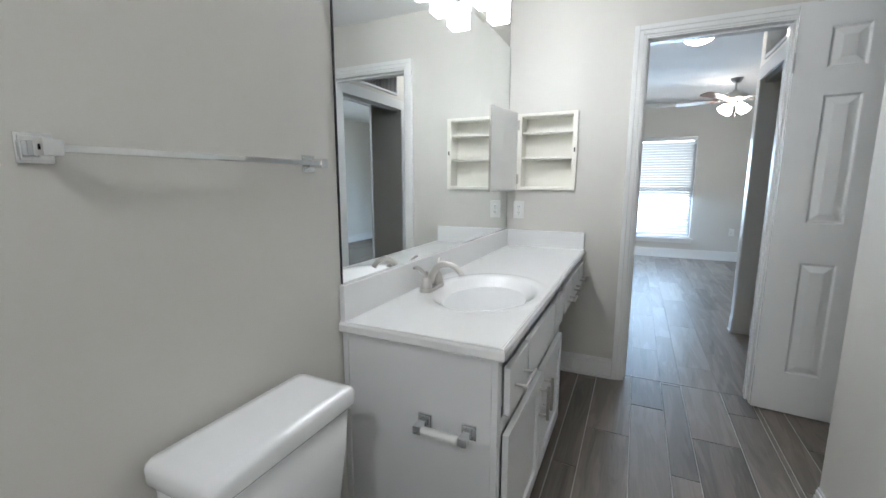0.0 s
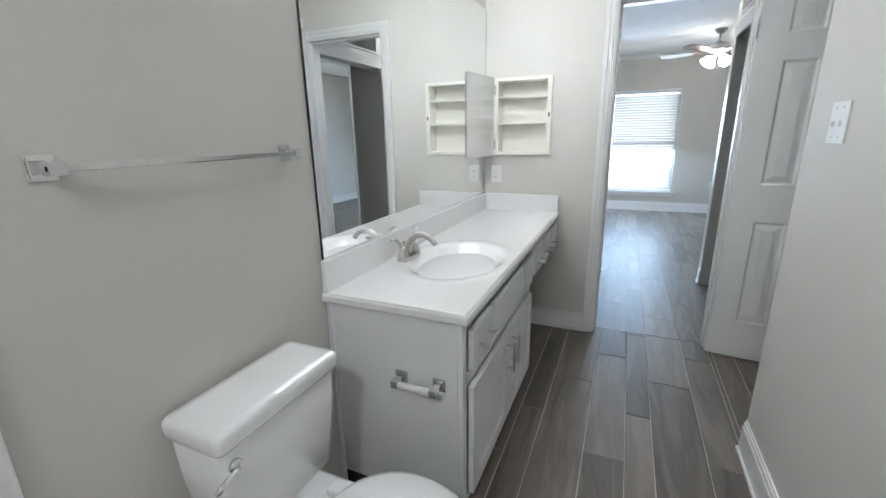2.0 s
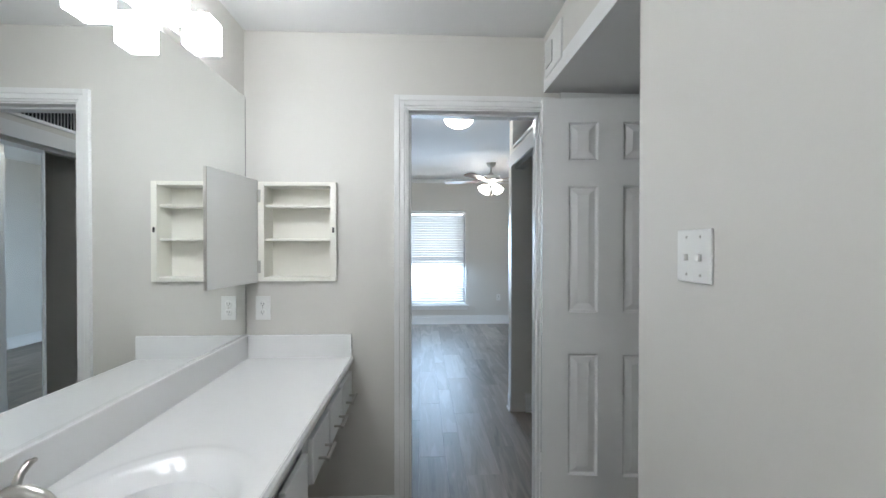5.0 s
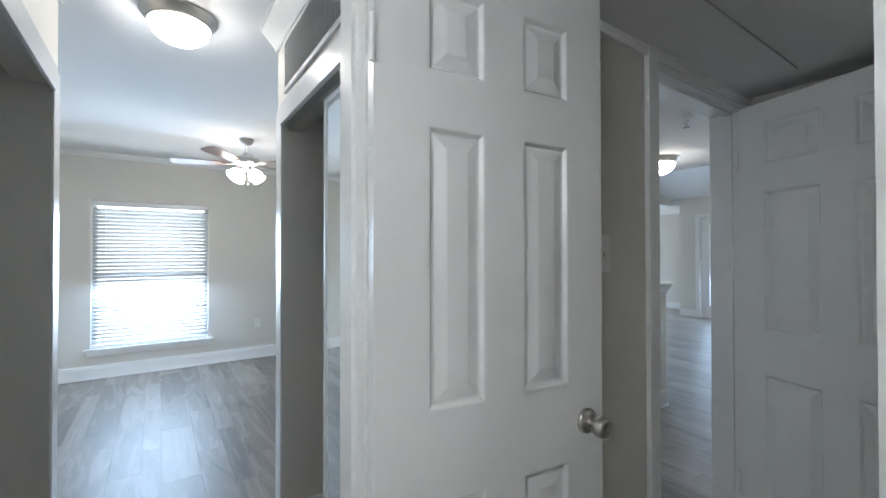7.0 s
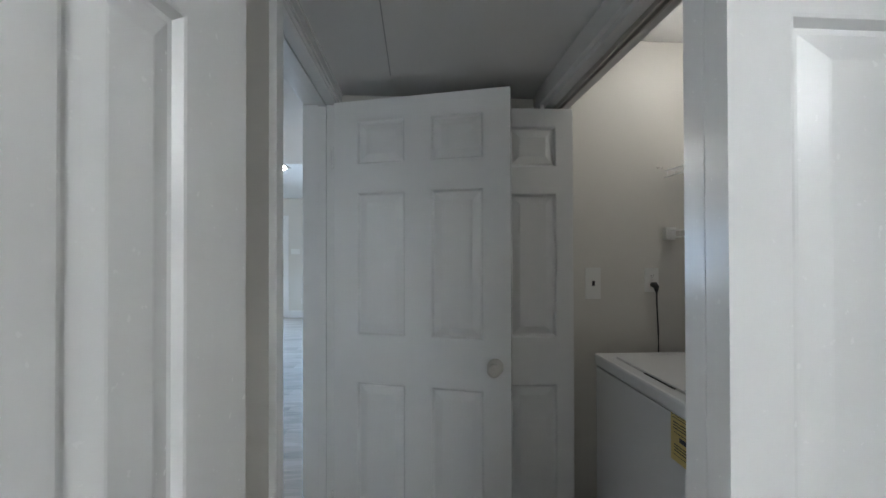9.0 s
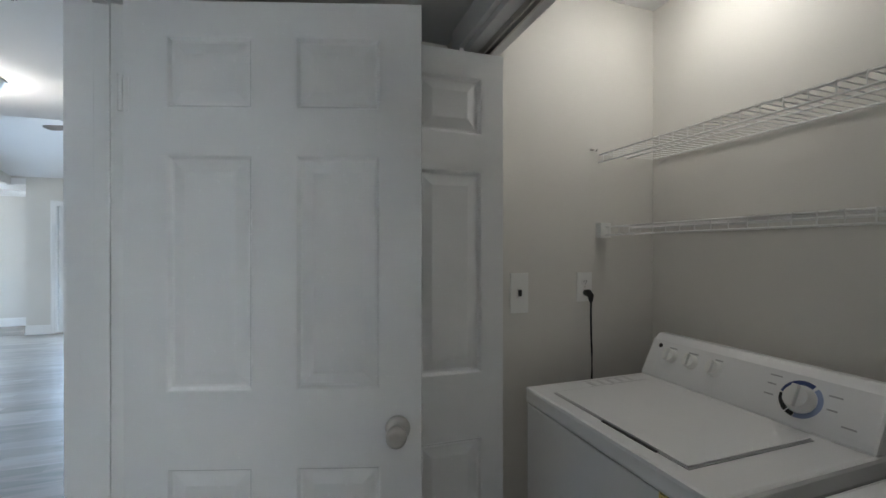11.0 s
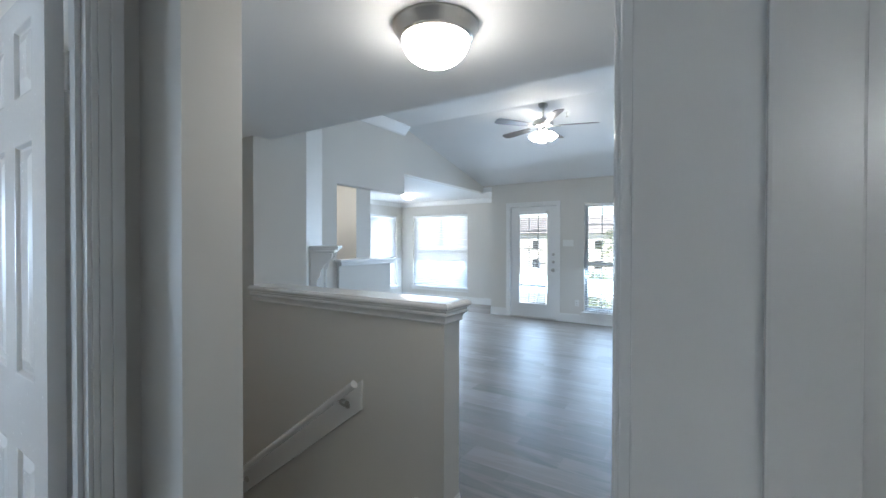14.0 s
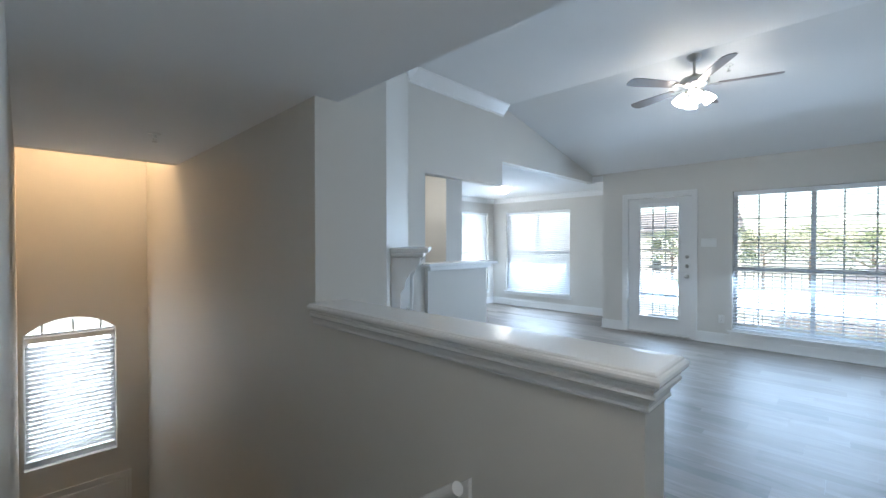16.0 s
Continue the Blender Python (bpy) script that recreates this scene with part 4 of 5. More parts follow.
lathe(bm, [(0, 0.058), (0.006, 0.06), (0.006, 0.07), (0, 0.073)], centre=(-0.022, 0, 0), seg=12)
part("drain_rod", bm, NICKEL, fc, smooth=True)

wm = thing("wall_mirror", "large frameless wall mirror above the vanity", "mirror")
boxes("glass", MIRROR, (-0.7845, 0.985, 0.9335, -0.779, W0 - 0.006, 2.078), parent=wm)
boxes("edge", DARK, (-0.7845, 0.981, 0.9335, -0.7788, 0.9849, 2.078), parent=wm)
boxes("edge", DARK, (-0.7845, W0 - 0.0059, 0.9335, -0.7788, W0 - 0.002, 2.078), parent=wm)

vl = thing("vanity_light", "four-light vanity fixture with white glass cube shades", "wall lamp")
boxes("back_plate", NICKEL, (-0.7848, 1.39, 2.081, -0.758, 2.25, 2.158), parent=vl, bevel=0.003)
for k in range(4):
    y = 1.52 + 0.2 * k
    bm = bmesh.new()
    tube(bm, [(-0.758, y, 2.146), (-0.70, y, 2.149), (-0.677, y, 2.149), (-0.672, y, 2.14), (-0.672, y, 2.128)], 0.008, 10)
    box(bm, -0.683, y - 0.011, 2.127, -0.661, y + 0.011, 2.16)
    part("arm", bm, NICKEL, vl)
    bm = bmesh.new()
    w = 0.045
    box(bm, -0.672 - w, y - w, 2.024, -0.672 + w, y + w, 2.13)
    part("shade", bm, VANITY_GLOW, vl, "lit frosted white glass cube shade", bevel=0.006)

mc = thing("medicine_cabinet", "cream enamel medicine cabinet standing open, two empty shelves", "medicine cabinet")
X0, X1, Z0, Z1 = -0.715, -0.344, 1.19, 1.67
boxes("frame", CREAM, (X0, W0 - 0.018, Z0, X0 + 0.028, W0 - 0.0005, Z1), (X1 - 0.028, W0 - 0.018, Z0, X1, W0 - 0.0005, Z1), (X0 + 0.028, W0 - 0.018, Z0, X1 - 0.028, W0 - 0.0005, Z0 + 0.02), (X0 + 0.028, W0 - 0.018, Z1 - 0.02, X1 - 0.028, W0 - 0.0005, Z1), parent=mc, bevel=0.002)
bm = bmesh.new()
box(bm, X0 + 0.02, W0 + 0.0995, Z0 + 0.01, X1 - 0.02, W0 + 0.104, Z1 - 0.01)
box(bm, X0 + 0.02, W0 - 0.0004, Z0 + 0.01, X0 + 0.0278, W0 + 0.0994, Z1 - 0.01)
box(bm, X1 - 0.0278, W0 - 0.0004, Z0 + 0.01, X1 - 0.02, W0 + 0.0994, Z1 - 0.01)
box(bm, X0 + 0.028, W0 - 0.0004, Z0 + 0.01, X1 - 0.028, W0 + 0.0994, Z0 + 0.0199)
box(bm, X0 + 0.028, W0 - 0.0004, Z1 - 0.0199, X1 - 0.028, W0 + 0.0994, Z1 - 0.01)
part("box", bm, CREAM, mc)
for z in (1.385, 1.548):
    boxes("shelf", CREAM, (X0 + 0.0281, W0 + 0.004, z, X1 - 0.0281, W0 + 0.0992, z + 0.012), parent=mc, bevel=0.003)
dr = new("door")
dr.parent = mc
dr.matrix_basis = pose(X0 + 0.002, W0 - 0.02, 0, 0, 0, -99)
boxes("panel", PLASTIC, (0, -0.010, Z0 - 0.005, 0.365, -0.004, Z1 + 0.005), parent=dr)
boxes("mirror_face", MIRROR, (0.004, -0.013, Z0, 0.361, -0.0101, Z1), parent=dr)
boxes("rim", NICKEL, (0.361, -0.0135, Z0 - 0.005, 0.366, -0.0035, Z1 + 0.005), (0.0, -0.0135, Z1, 0.361, -0.0102, Z1 + 0.005), (0.0, -0.0135, Z0 - 0.005, 0.361, -0.0102, Z0), parent=dr)
for z in (1.26, 1.60):
    boxes("hinge", NICKEL, (X0 - 0.002, W0 - 0.024, z - 0.03, X0 + 0.012, W0 - 0.0182, z + 0.03), parent=mc)
boxes("catch", RUBBER, (X1 - 0.018, W0 - 0.0215, 1.425, X1 - 0.010, W0 - 0.0182, 1.45), parent=mc)


def wall_plate(name, label, m, w=0.07, h=0.115, kind_="outlet", gangs=1, category="outlet", group=""):
    """A cover plate facing +z of its pose, with its centre there."""
    ob = thing(name, label, category, group, m)
    boxes("plate", PLASTIC, (-w / 2, -h / 2, 0.0003, w / 2, h / 2, 0.006), parent=ob, bevel=0.002)
    for g_ in range(gangs):
        x = (g_ - (gangs - 1) / 2) * 0.046
        if kind_ == "outlet":
            for y in (0.02, -0.02):
                bm = bmesh.new()
                lathe(bm, [(0, 0.0085), (0.015, 0.0083), (0.0165, 0.0063), (0.0165, 0.006)], centre=(x, y, 0), seg=20)
                part("socket", bm, PLASTIC, ob)
                for sx in (-0.006, 0.006):
                    boxes("slot", INK, (x + sx - 0.0011, y - 0.002, 0.0086, x + sx + 0.0011, y + 0.006, 0.009), parent=ob)
                bm = bmesh.new()
                cyl(bm, (x, y - 0.008, 0.0085), (x, y - 0.008, 0.009), 0.0022, seg=8)
                part("slot", bm, INK, ob)
        elif kind_ == "switch":
            boxes("toggle", PLASTIC, (x - 0.005, -0.011, 0.0062, x + 0.005, 0.004, 0.015), parent=ob, bevel=0.002)
        for y in (0.042, -0.042) if kind_ == "switch" else (0.0,):
            bm = bmesh.new()
            cyl(bm, (x, y, 0.006), (x, y, 0.0072), 0.003, seg=10)
            part("screw", bm, NICKEL, ob)
    return ob


def face(ax, s, x, y, z):
    """A pose whose +z looks along s * axis with +y up."""
    n = Vector((s, 0, 0)) if ax == 'x' else Vector((0, s, 0))
    up = Vector((0, 0, 1))
    r = up.cross(n)
    return Matrix(((r.x, up.x, n.x, x), (r.y, up.y, n.y, y), (r.z, up.z, n.z, z), (0, 0, 0, 1)))


wall_plate("wall_outlet", "white duplex outlet on the wall above the countertop", face('y', -1, -0.698, W0, 1.06), 0.07, 0.115)
wall_plate("light_switch", "white double toggle switch on the greige wall", face('x', -1, 0.68, 1.56, 1.34), 0.115, 0.118, "switch", 2, "switch")
wall_plate("light_switch", "white toggle switch behind the open door", face('y', -1, 1.49, W0, 1.375), 0.072, 0.118, "switch", 1, "switch")
wall_plate("wall_outlet", "white duplex outlet low on the bedroom wall", face('y', -1, 1.40, 7.84, 0.46))
wall_plate("wall_outlet", "white duplex outlet beside the living room window", face('x', -1, LX, 4.80, 0.35))
wall_plate("light_switch", "white four-toggle switch plate beside the patio door", face('x', -1, LX, 4.96, 1.42), 0.19, 0.118, "switch", 4, "switch")
wall_plate("wall_outlet", "white duplex outlet low on the long living room wall", face('y', 1, 7.24, RY, 0.45))


def square_post(parent, m):
    bm = bmesh.new()
    for w, a, b in ((0.022, 0, 0.005), (0.018, 0.005, 0.009), (0.010, 0.009, 0.03)):
        box(bm, -w, -w, a, w, w, b)
    box(bm, -0.012, -0.012, 0.03, 0.012, 0.012, 0.058)
    bmesh.ops.transform(bm, matrix=m, verts=bm.verts)
    return part("bracket", bm, CHROME, parent, bevel=0.0015)


tb = thing("towel_bar", "chrome towel bar on square wall brackets", "towel rail")
for y in (0.312, 0.866):
    square_post(tb, face('x', 1, -0.785, y, 1.285))
boxes("bar", CHROME, (-0.743, 0.30, 1.279, -0.731, 0.878, 1.291), parent=tb, bevel=0.002)
tp = thing("toilet_paper_holder", "chrome paper holder with a white roller on the vanity side", "paper holder")
for x in (-0.50, -0.365):
    square_post(tp, face('y', -1, x, 0.985, 0.56))
bm = bmesh.new()
cyl(bm, (-0.487, 0.935, 0.56), (-0.378, 0.935, 0.56), 0.0115, seg=18)
part("roller", bm, PLASTIC, tp, "white plastic roller", smooth=False)

# toilet
wc = thing("toilet", "white porcelain close-coupled toilet with closed lid", "toilet")


def loft(bm, rings, cap=True):
    """Skin between closed rings of points."""
    vs = [[bm.verts.new(p) for p in r] for r in rings]
    for a, b in zip(vs, vs[1:]):
        n = len(a)
        for k in range(n):
            bm.faces.new([a[k], a[(k + 1) % n], b[(k + 1) % n], b[k]])
    if cap:
        bm.faces.new(vs[0][::-1])
        bm.faces.new(vs[-1])


def rrect(x0, y0, x1, y1, r, z, n=5):
    out = []
    for cx, cy, a in ((x1 - r, y1 - r, 0), (x0 + r, y1 - r, 90), (x0 + r, y0 + r, 180), (x1 - r, y0 + r, 270)):
        for k in range(n + 1):
            t = radians(a + 90 * k / n)
            out.append((cx + r * math.cos(t), cy + r * math.sin(t), z))
    return out


TY0, TY1 = 0.388, 0.778
bm = bmesh.new()
loft(bm, [rrect(-0.745, TY0 + 0.055, -0.64, TY1 - 0.055, 0.035, 0.37), rrect(-0.755, TY0 + 0.028, -0.615, TY1 - 0.028, 0.03, 0.40), rrect(-0.76, TY0 + 0.012, -0.602, TY1 - 0.012, 0.02, 0.58), rrect(-0.76, TY0 + 0.008, -0.597, TY1 - 0.008, 0.018, 0.697)])
part("tank", bm, PORCELAIN, wc, smooth=True)
bm = bmesh.new()
loft(bm, [rrect(-0.764, TY0, -0.588, TY1, 0.018, 0.697), rrect(-0.766, TY0 - 0.004, -0.584, TY1 + 0.004, 0.018, 0.704), rrect(-0.766, TY0 - 0.004, -0.584, TY1 + 0.004, 0.018, 0.732), rrect(-0.764, TY0 - 0.001, -0.587, TY1 + 0.001, 0.018, 0.739), rrect(-0.759, TY0 + 0.005, -0.593, TY1 - 0.005, 0.016, 0.744), rrect(-0.74, TY0 + 0.025, -0.61, TY1 - 0.025, 0.012, 0.7455)])
part("tank_lid", bm, PORCELAIN, wc, smooth=True)
bm = bmesh.new()
lathe(bm, [(0, 0), (0.016, 0), (0.016, 0.006), (0.010, 0.012), (0, 0.013)], m=face('x', 1, -0.598, 0.425, 0.65), seg=18)
tube(bm, [(-0.587, 0.425, 0.65), (-0.580, 0.412, 0.648), (-0.577, 0.38, 0.642), (-0.577, 0.362, 0.638)], [0.007, 0.007, 0.0075, 0.006], 10)
part("flush_lever", bm, CHROME, wc, "chrome flush lever", smooth=True)
CXB, CYB = -0.315, 0.566


def egg(cx, cy, a, b, z, n=40, back=0.62):
    return [(cx + (a if math.cos(2 * math.pi * k / n) > 0 else a * back * 1.35) * math.cos(2 * math.pi * k / n), cy + b * math.sin(2 * math.pi * k / n), z) for k in range(n)]


bm = bmesh.new()
loft(bm, [egg(-0.36, CYB, 0.19, 0.115, 0.0), egg(-0.36, CYB, 0.185, 0.11, 0.03), egg(-0.37, CYB, 0.16, 0.095, 0.12), egg(-0.33, CYB, 0.19, 0.12, 0.22), egg(-0.32, CYB, 0.215, 0.163, 0.33), egg(CXB, CYB, 0.222, 0.180, 0.385), egg(CXB, CYB, 0.222, 0.180, 0.398)])
part("bowl", bm, PORCELAIN, wc, smooth=True)
bm = bmesh.new()
loft(bm, [rrect(-0.75, CYB - 0.12, -0.46, CYB + 0.12, 0.03, 0.34), rrect(-0.745, CYB - 0.125, -0.45, CYB + 0.125, 0.03, 0.375), rrect(-0.745, CYB - 0.125, -0.45, CYB + 0.125, 0.03, 0.398), rrect(-0.735, CYB - 0.115, -0.46, CYB + 0.115, 0.03, 0.402)])
part("deck", bm, PORCELAIN, wc, smooth=True)
bm = bmesh.new()
loft(bm, [egg(CXB, CYB, 0.222, 0.186, 0.400), egg(CXB, CYB, 0.226, 0.19, 0.407), egg(CXB, CYB, 0.222, 0.186, 0.416)])
part("seat", bm, PORCELAIN, wc, smooth=True)
bm = bmesh.new()
loft(bm, [egg(CXB, CYB, 0.222, 0.187, 0.4175), egg(CXB, CYB, 0.226, 0.191, 0.424), egg(CXB, CYB, 0.223, 0.188, 0.433), egg(CXB, CYB, 0.205, 0.17, 0.440), egg(CXB, CYB, 0.15, 0.11, 0.4445), egg(CXB, CYB, 0.04, 0.03, 0.446)])
part("lid", bm, PORCELAIN, wc, smooth=True)
for y in (CYB - 0.075, CYB + 0.075):
    boxes("hinge", PORCELAIN, (-0.535, y - 0.022, 0.402, -0.485, y + 0.022, 0.43), parent=wc, bevel=0.006)
boxes("maker_mark", GREY_INK, (-0.515, CYB - 0.012, 0.4022, -0.503, CYB + 0.012, 0.4028), parent=wc)

# tub surround behind the toilet
boxes("tub_surround", PORCELAIN, (-0.7845, -0.75, 0.0, -0.755, 0.165, 1.95), kind="structure", bevel=0.01)


# ---- ceiling lights and fans ----
def dome(label, at, r=0.165, glow=None, depth=0.085, thin=1.0):
    ob = thing("ceiling_light", label, "ceiling light", "dome ceiling lights", m=pose(*at))
    bm = bmesh.new()
    lathe(bm, [(0, 0), (r, 0), (r, -0.008), (r * 0.97, -0.014), (r * 0.93, -0.022), (r * 0.86, -0.040), (r * 0.80, -0.046), (r * 0.72, -0.046), (r * 0.72, -0.03), (0, -0.03)], seg=48)
    for v in bm.verts:
        v.co.z *= thin
    part("trim_ring", bm, NICKEL, ob, "stepped brushed nickel ring", smooth=False)
    bm = bmesh.new()
    lathe(bm, [(r * 0.795, -0.044 * thin)] + [(r * 0.79 * math.cos(a), -0.046 * thin - depth * math.sin(a)) for a in [math.pi / 2 * k / 9 for k in range(9)]] + [(0, -0.046 * thin - depth)], seg=48)
    part("glass_bowl", bm, glow or DOME_GLOW, ob, "lit frosted glass bowl", smooth=True)
    return ob


dome("nickel and frosted glass dome light on the passage ceiling", (0.385, 4.22, RC), 0.16)
dome("nickel and frosted glass dome light on the hall ceiling", (3.49, 3.59, HC), 0.142)
dome("white glass dome light on the dining room ceiling", (9.27, 8.14, 2.445), 0.18, None, 0.10, 0.35)
# the kitchen dome is unseen, assumed from the bright header and pantry wall
dome("unseen dome light assumed on the kitchen ceiling", (6.4, 7.8, 2.445), 0.23)
# invented dome, out of view, added to brighten the bathroom's left wall and lower half
dome("added unseen dome that fills the bathroom with light", (-0.05, -0.85, BC), 0.19, BATH_FILL_GLOW)
dome("small dome light on the laundry ceiling", (2.25, 1.15, 2.42), 0.12, WARM_GLOW, 0.06)
dome("warm dome light above the entry stair foot", (3.47, 8.5, 3.0), 0.14, ORANGE_GLOW)


def fan(label, at, drop, first, blade_mat, r=0.66, shades=4, tulip=False):
    """A ceiling fan: canopy, rod, motor, five blades on irons, and a light kit."""
    ob = thing("ceiling_fan", label, "ceiling fan", m=pose(*at))
    bm = bmesh.new()
    lathe(bm, [(0, 0), (0.068, 0), (0.066, -0.012), (0.045, -0.05), (0.022, -0.062), (0, -0.062)])
    part("canopy", bm, NICKEL, ob, smooth=True)
    bm = bmesh.new()
    cyl(bm, (0, 0, -0.055), (0, 0, -drop), 0.012)
    part("rod", bm, NICKEL, ob)
    bm = bmesh.new()
    lathe(bm, [(0, -drop + 0.02), (0.03, -drop + 0.02), (0.04, -drop), (0.105, -drop - 0.015), (0.125, -drop - 0.035), (0.125, -drop - 0.075), (0.10, -drop - 0.095), (0.05, -drop - 0.11), (0.05, -drop - 0.15), (0.03, -drop - 0.16), (0, -drop - 0.16)], seg=40)
    part("motor", bm, NICKEL, ob, smooth=True)
    zb = -drop - 0.088
    for k in range(5):
        a = radians(first + 72 * k)
        m = Matrix.Translation((0, 0, zb)) @ Matrix.Rotation(a, 4, 'Z')
        bm = bmesh.new()
        box(bm, 0.07, -0.012, -0.006, 0.16, 0.012, 0.002)
        box(bm, 0.155, -0.028, -0.008, 0.215, 0.028, -0.003)
        bmesh.ops.transform(bm, matrix=m, verts=bm.verts)
        part("blade_iron", bm, NICKEL, ob, bevel=0.002)
        bm = bmesh.new()
        out = [(0.185, -0.046), (0.185, 0.046), (r - 0.10, 0.066), (r - 0.03, 0.062), (r - 0.004, 0.035), (r, 0.0), (r - 0.004, -0.035), (r - 0.03, -0.062), (r - 0.10, -0.066)]
        prism(bm, out, 0, 0.006)
        bmesh.ops.transform(bm, matrix=m @ Matrix.Rotation(radians(11), 4, 'X'), verts=bm.verts)
        part("blade", bm, blade_mat, ob, bevel=0.0015)
    for k in range(shades):
        a = radians(25 + 360 / shades * k)
        m = Matrix.Translation((0.062 * math.cos(a), 0.062 * math.sin(a), -drop - 0.14)) @ Matrix.Rotation(a, 4, 'Z') @ Matrix.Rotation(radians(-36 if not tulip else -46), 4, 'Y') @ Matrix.Rotation(math.pi, 4, 'X')
        bm = bmesh.new()
        lathe(bm, [(0, -0.01), (0.018, -0.01), (0.02, 0.03), (0, 0.03)], m=m, seg=16)
        part("socket", bm, NICKEL, ob)
        bm = bmesh.new()
        prof = [(0.024, 0.026), (0.034, 0.045), (0.046, 0.075), (0.052, 0.105), (0.056, 0.125)] if not tulip else [(0.022, 0.026), (0.04, 0.045), (0.05, 0.07), (0.052, 0.095), (0.066, 0.118)]
        lathe(bm, prof + [(prof[-1][0] - 0.004, prof[-1][1] - 0.001), (0, 0.09)], m=m, seg=24)
        part("shade", bm, FAN_GLOW, ob, "lit frosted glass shade", smooth=True)
    for x in (0.02, -0.025):
        bm = bmesh.new()
        cyl(bm, (x, 0.03, -drop - 0.15), (x, 0.03, -drop - 0.27), 0.0012, seg=6)
        lathe(bm, [(0, -0.012), (0.005, -0.008), (0.005, 0.008), (0, 0.012)], centre=(x, 0.03, -drop - 0.275), seg=10)
        part("pull_chain", bm, NICKEL, ob)
    return ob


fan("brushed nickel ceiling fan with wood blades and lit glass shades", (1.02, 6.35, RC), 0.16, 17, BLADE, 0.66, 4, True)
fan("brushed nickel ceiling fan with grey-brown blades and lit shades", (7.36, 4.57, LC), 0.195, -1, BLADE_GREY, 0.66, 4)


def sprinkler(at):
    ob = thing("sprinkler_head", "small pendant fire sprinkler on the ceiling", "sprinkler", "sprinklers", m=pose(*at))
    bm = bmesh.new()
    lathe(bm, [(0, 0), (0.036, 0), (0.034, -0.006), (0.012, -0.01), (0.010, -0.03), (0, -0.03)], seg=20)
    part("escutcheon", bm, PLASTIC, ob)
    bm = bmesh.new()
    lathe(bm, [(0, -0.05), (0.016, -0.05), (0.016, -0.053), (0, -0.053)], seg=16)
    cyl(bm, (0.008, 0, -0.03), (0.003, 0, -0.05), 0.002, seg=6)
    cyl(bm, (-0.008, 0, -0.03), (-0.003, 0, -0.05), 0.002, seg=6)
    part("deflector", bm, CHROME, ob)


sprinkler((3.60, 6.74, HC))
sprinkler((2.66, 3.0, HC))
sprinkler((7.62, 4.35, LC - 0.076))

# ---- laundry ----
ws = thing("washing_machine", "white top-loading washing machine with rear control panel", "washing machine")
A0, A1, B0, B1, WT = 1.835, 2.512, 0.95, 1.568, 0.945
boxes("body", PORCELAIN, (A0, B0, 0.02, A1, B1, WT - 0.055), parent=ws, bevel=0.006)
boxes("top", PORCELAIN, (A0 - 0.002, B0, WT - 0.0515, A1 + 0.002, B1 + 0.006, WT), parent=ws, bevel=0.010)
boxes("seam", DARK, (A0 + 0.004, B0 + 0.004, WT - 0.0549, A1 - 0.004, B1 - 0.003, WT - 0.0516), parent=ws)
boxes("lid_gap", GREY_INK, (A0 + 0.10, B0 + 0.17, WT + 0.0002, A1 - 0.09, B1 - 0.045, WT + 0.002), parent=ws)
boxes("lid", PORCELAIN, (A0 + 0.104, B0 + 0.174, WT + 0.0021, A1 - 0.094, B1 - 0.049, WT + 0.007), parent=ws, bevel=0.003)
boxes("lid_grip", DARK, (A0 + 0.18, B1 - 0.048, WT + 0.0005, A0 + 0.36, B1 - 0.040, WT + 0.003), parent=ws)
bm = bmesh.new()
side_prism(bm, [(B0 - 0.02, WT - 0.02), (B0 + 0.135, WT - 0.001), (B0 + 0.125, WT + 0.02), (B0 + 0.07, WT + 0.125), (B0 + 0.045, WT + 0.145), (B0 + 0.01, WT + 0.145), (B0 - 0.02, WT + 0.12)], A0 + 0.002, A1 - 0.002)
con = part("control_panel", bm, PORCELAIN, ws, bevel=0.008)
CN = Vector((0, 0.105, 0.055)).normalized()
CU = Vector((0, -0.055, 0.105)).normalized()


def on_panel(x, u, h=0.0):
    """A pose on the sloping panel: x across, u up the slope, h off it."""
    p = Vector((0, B0 + 0.125, WT + 0.02)) + CU * u + CN * h
    return Matrix(((-1, 0, 0, x), (0, CU.y, CN.y, p.y), (0, CU.z, CN.z, p.z), (0, 0, 0, 1)))


for x in (A1 - 0.10, A1 - 0.18, A1 - 0.265):
    bm = bmesh.new()
    lathe(bm, [(0, 0), (0.025, 0), (0.024, 0.012), (0.021, 0.02), (0, 0.021)], m=on_panel(x, 0.068), seg=24)
    part("dial", bm, PLASTIC, ws, "white cycle dial")
    boxes("dial_grip", PLASTIC, (-0.006, -0.021, 0.02, 0.006, 0.021, 0.032), parent=ws, m=on_panel(x, 0.068), bevel=0.002)
for a0, a1, mat in ((60, 170, BLUE_INK), (175, 235, INK), (-95, 50, PALE_INK), (240, 262, INK)):
    bm = bmesh.new()
    n = 14
    o1 = [(0.050 * math.cos(radians(a0 + (a1 - a0) * k / n)), 0.050 * math.sin(radians(a0 + (a1 - a0) * k / n))) for k in range(n + 1)]
    o2 = [(0.038 * math.cos(radians(a1 - (a1 - a0) * k / n)), 0.038 * math.sin(radians(a1 - (a1 - a0) * k / n))) for k in range(n + 1)]
    prism(bm, o1 + o2, 0.0004, 0.0012)
    part("dial_marking", bm, mat, ws, m=on_panel(A0 + 0.17, 0.055))
bm = bmesh.new()
lathe(bm, [(0, 0), (0.036, 0), (0.034, 0.016), (0.028, 0.026), (0, 0.027)], m=on_panel(A0 + 0.17, 0.055), seg=28)
part("main_dial", bm, PLASTIC, ws, "large white programme dial")
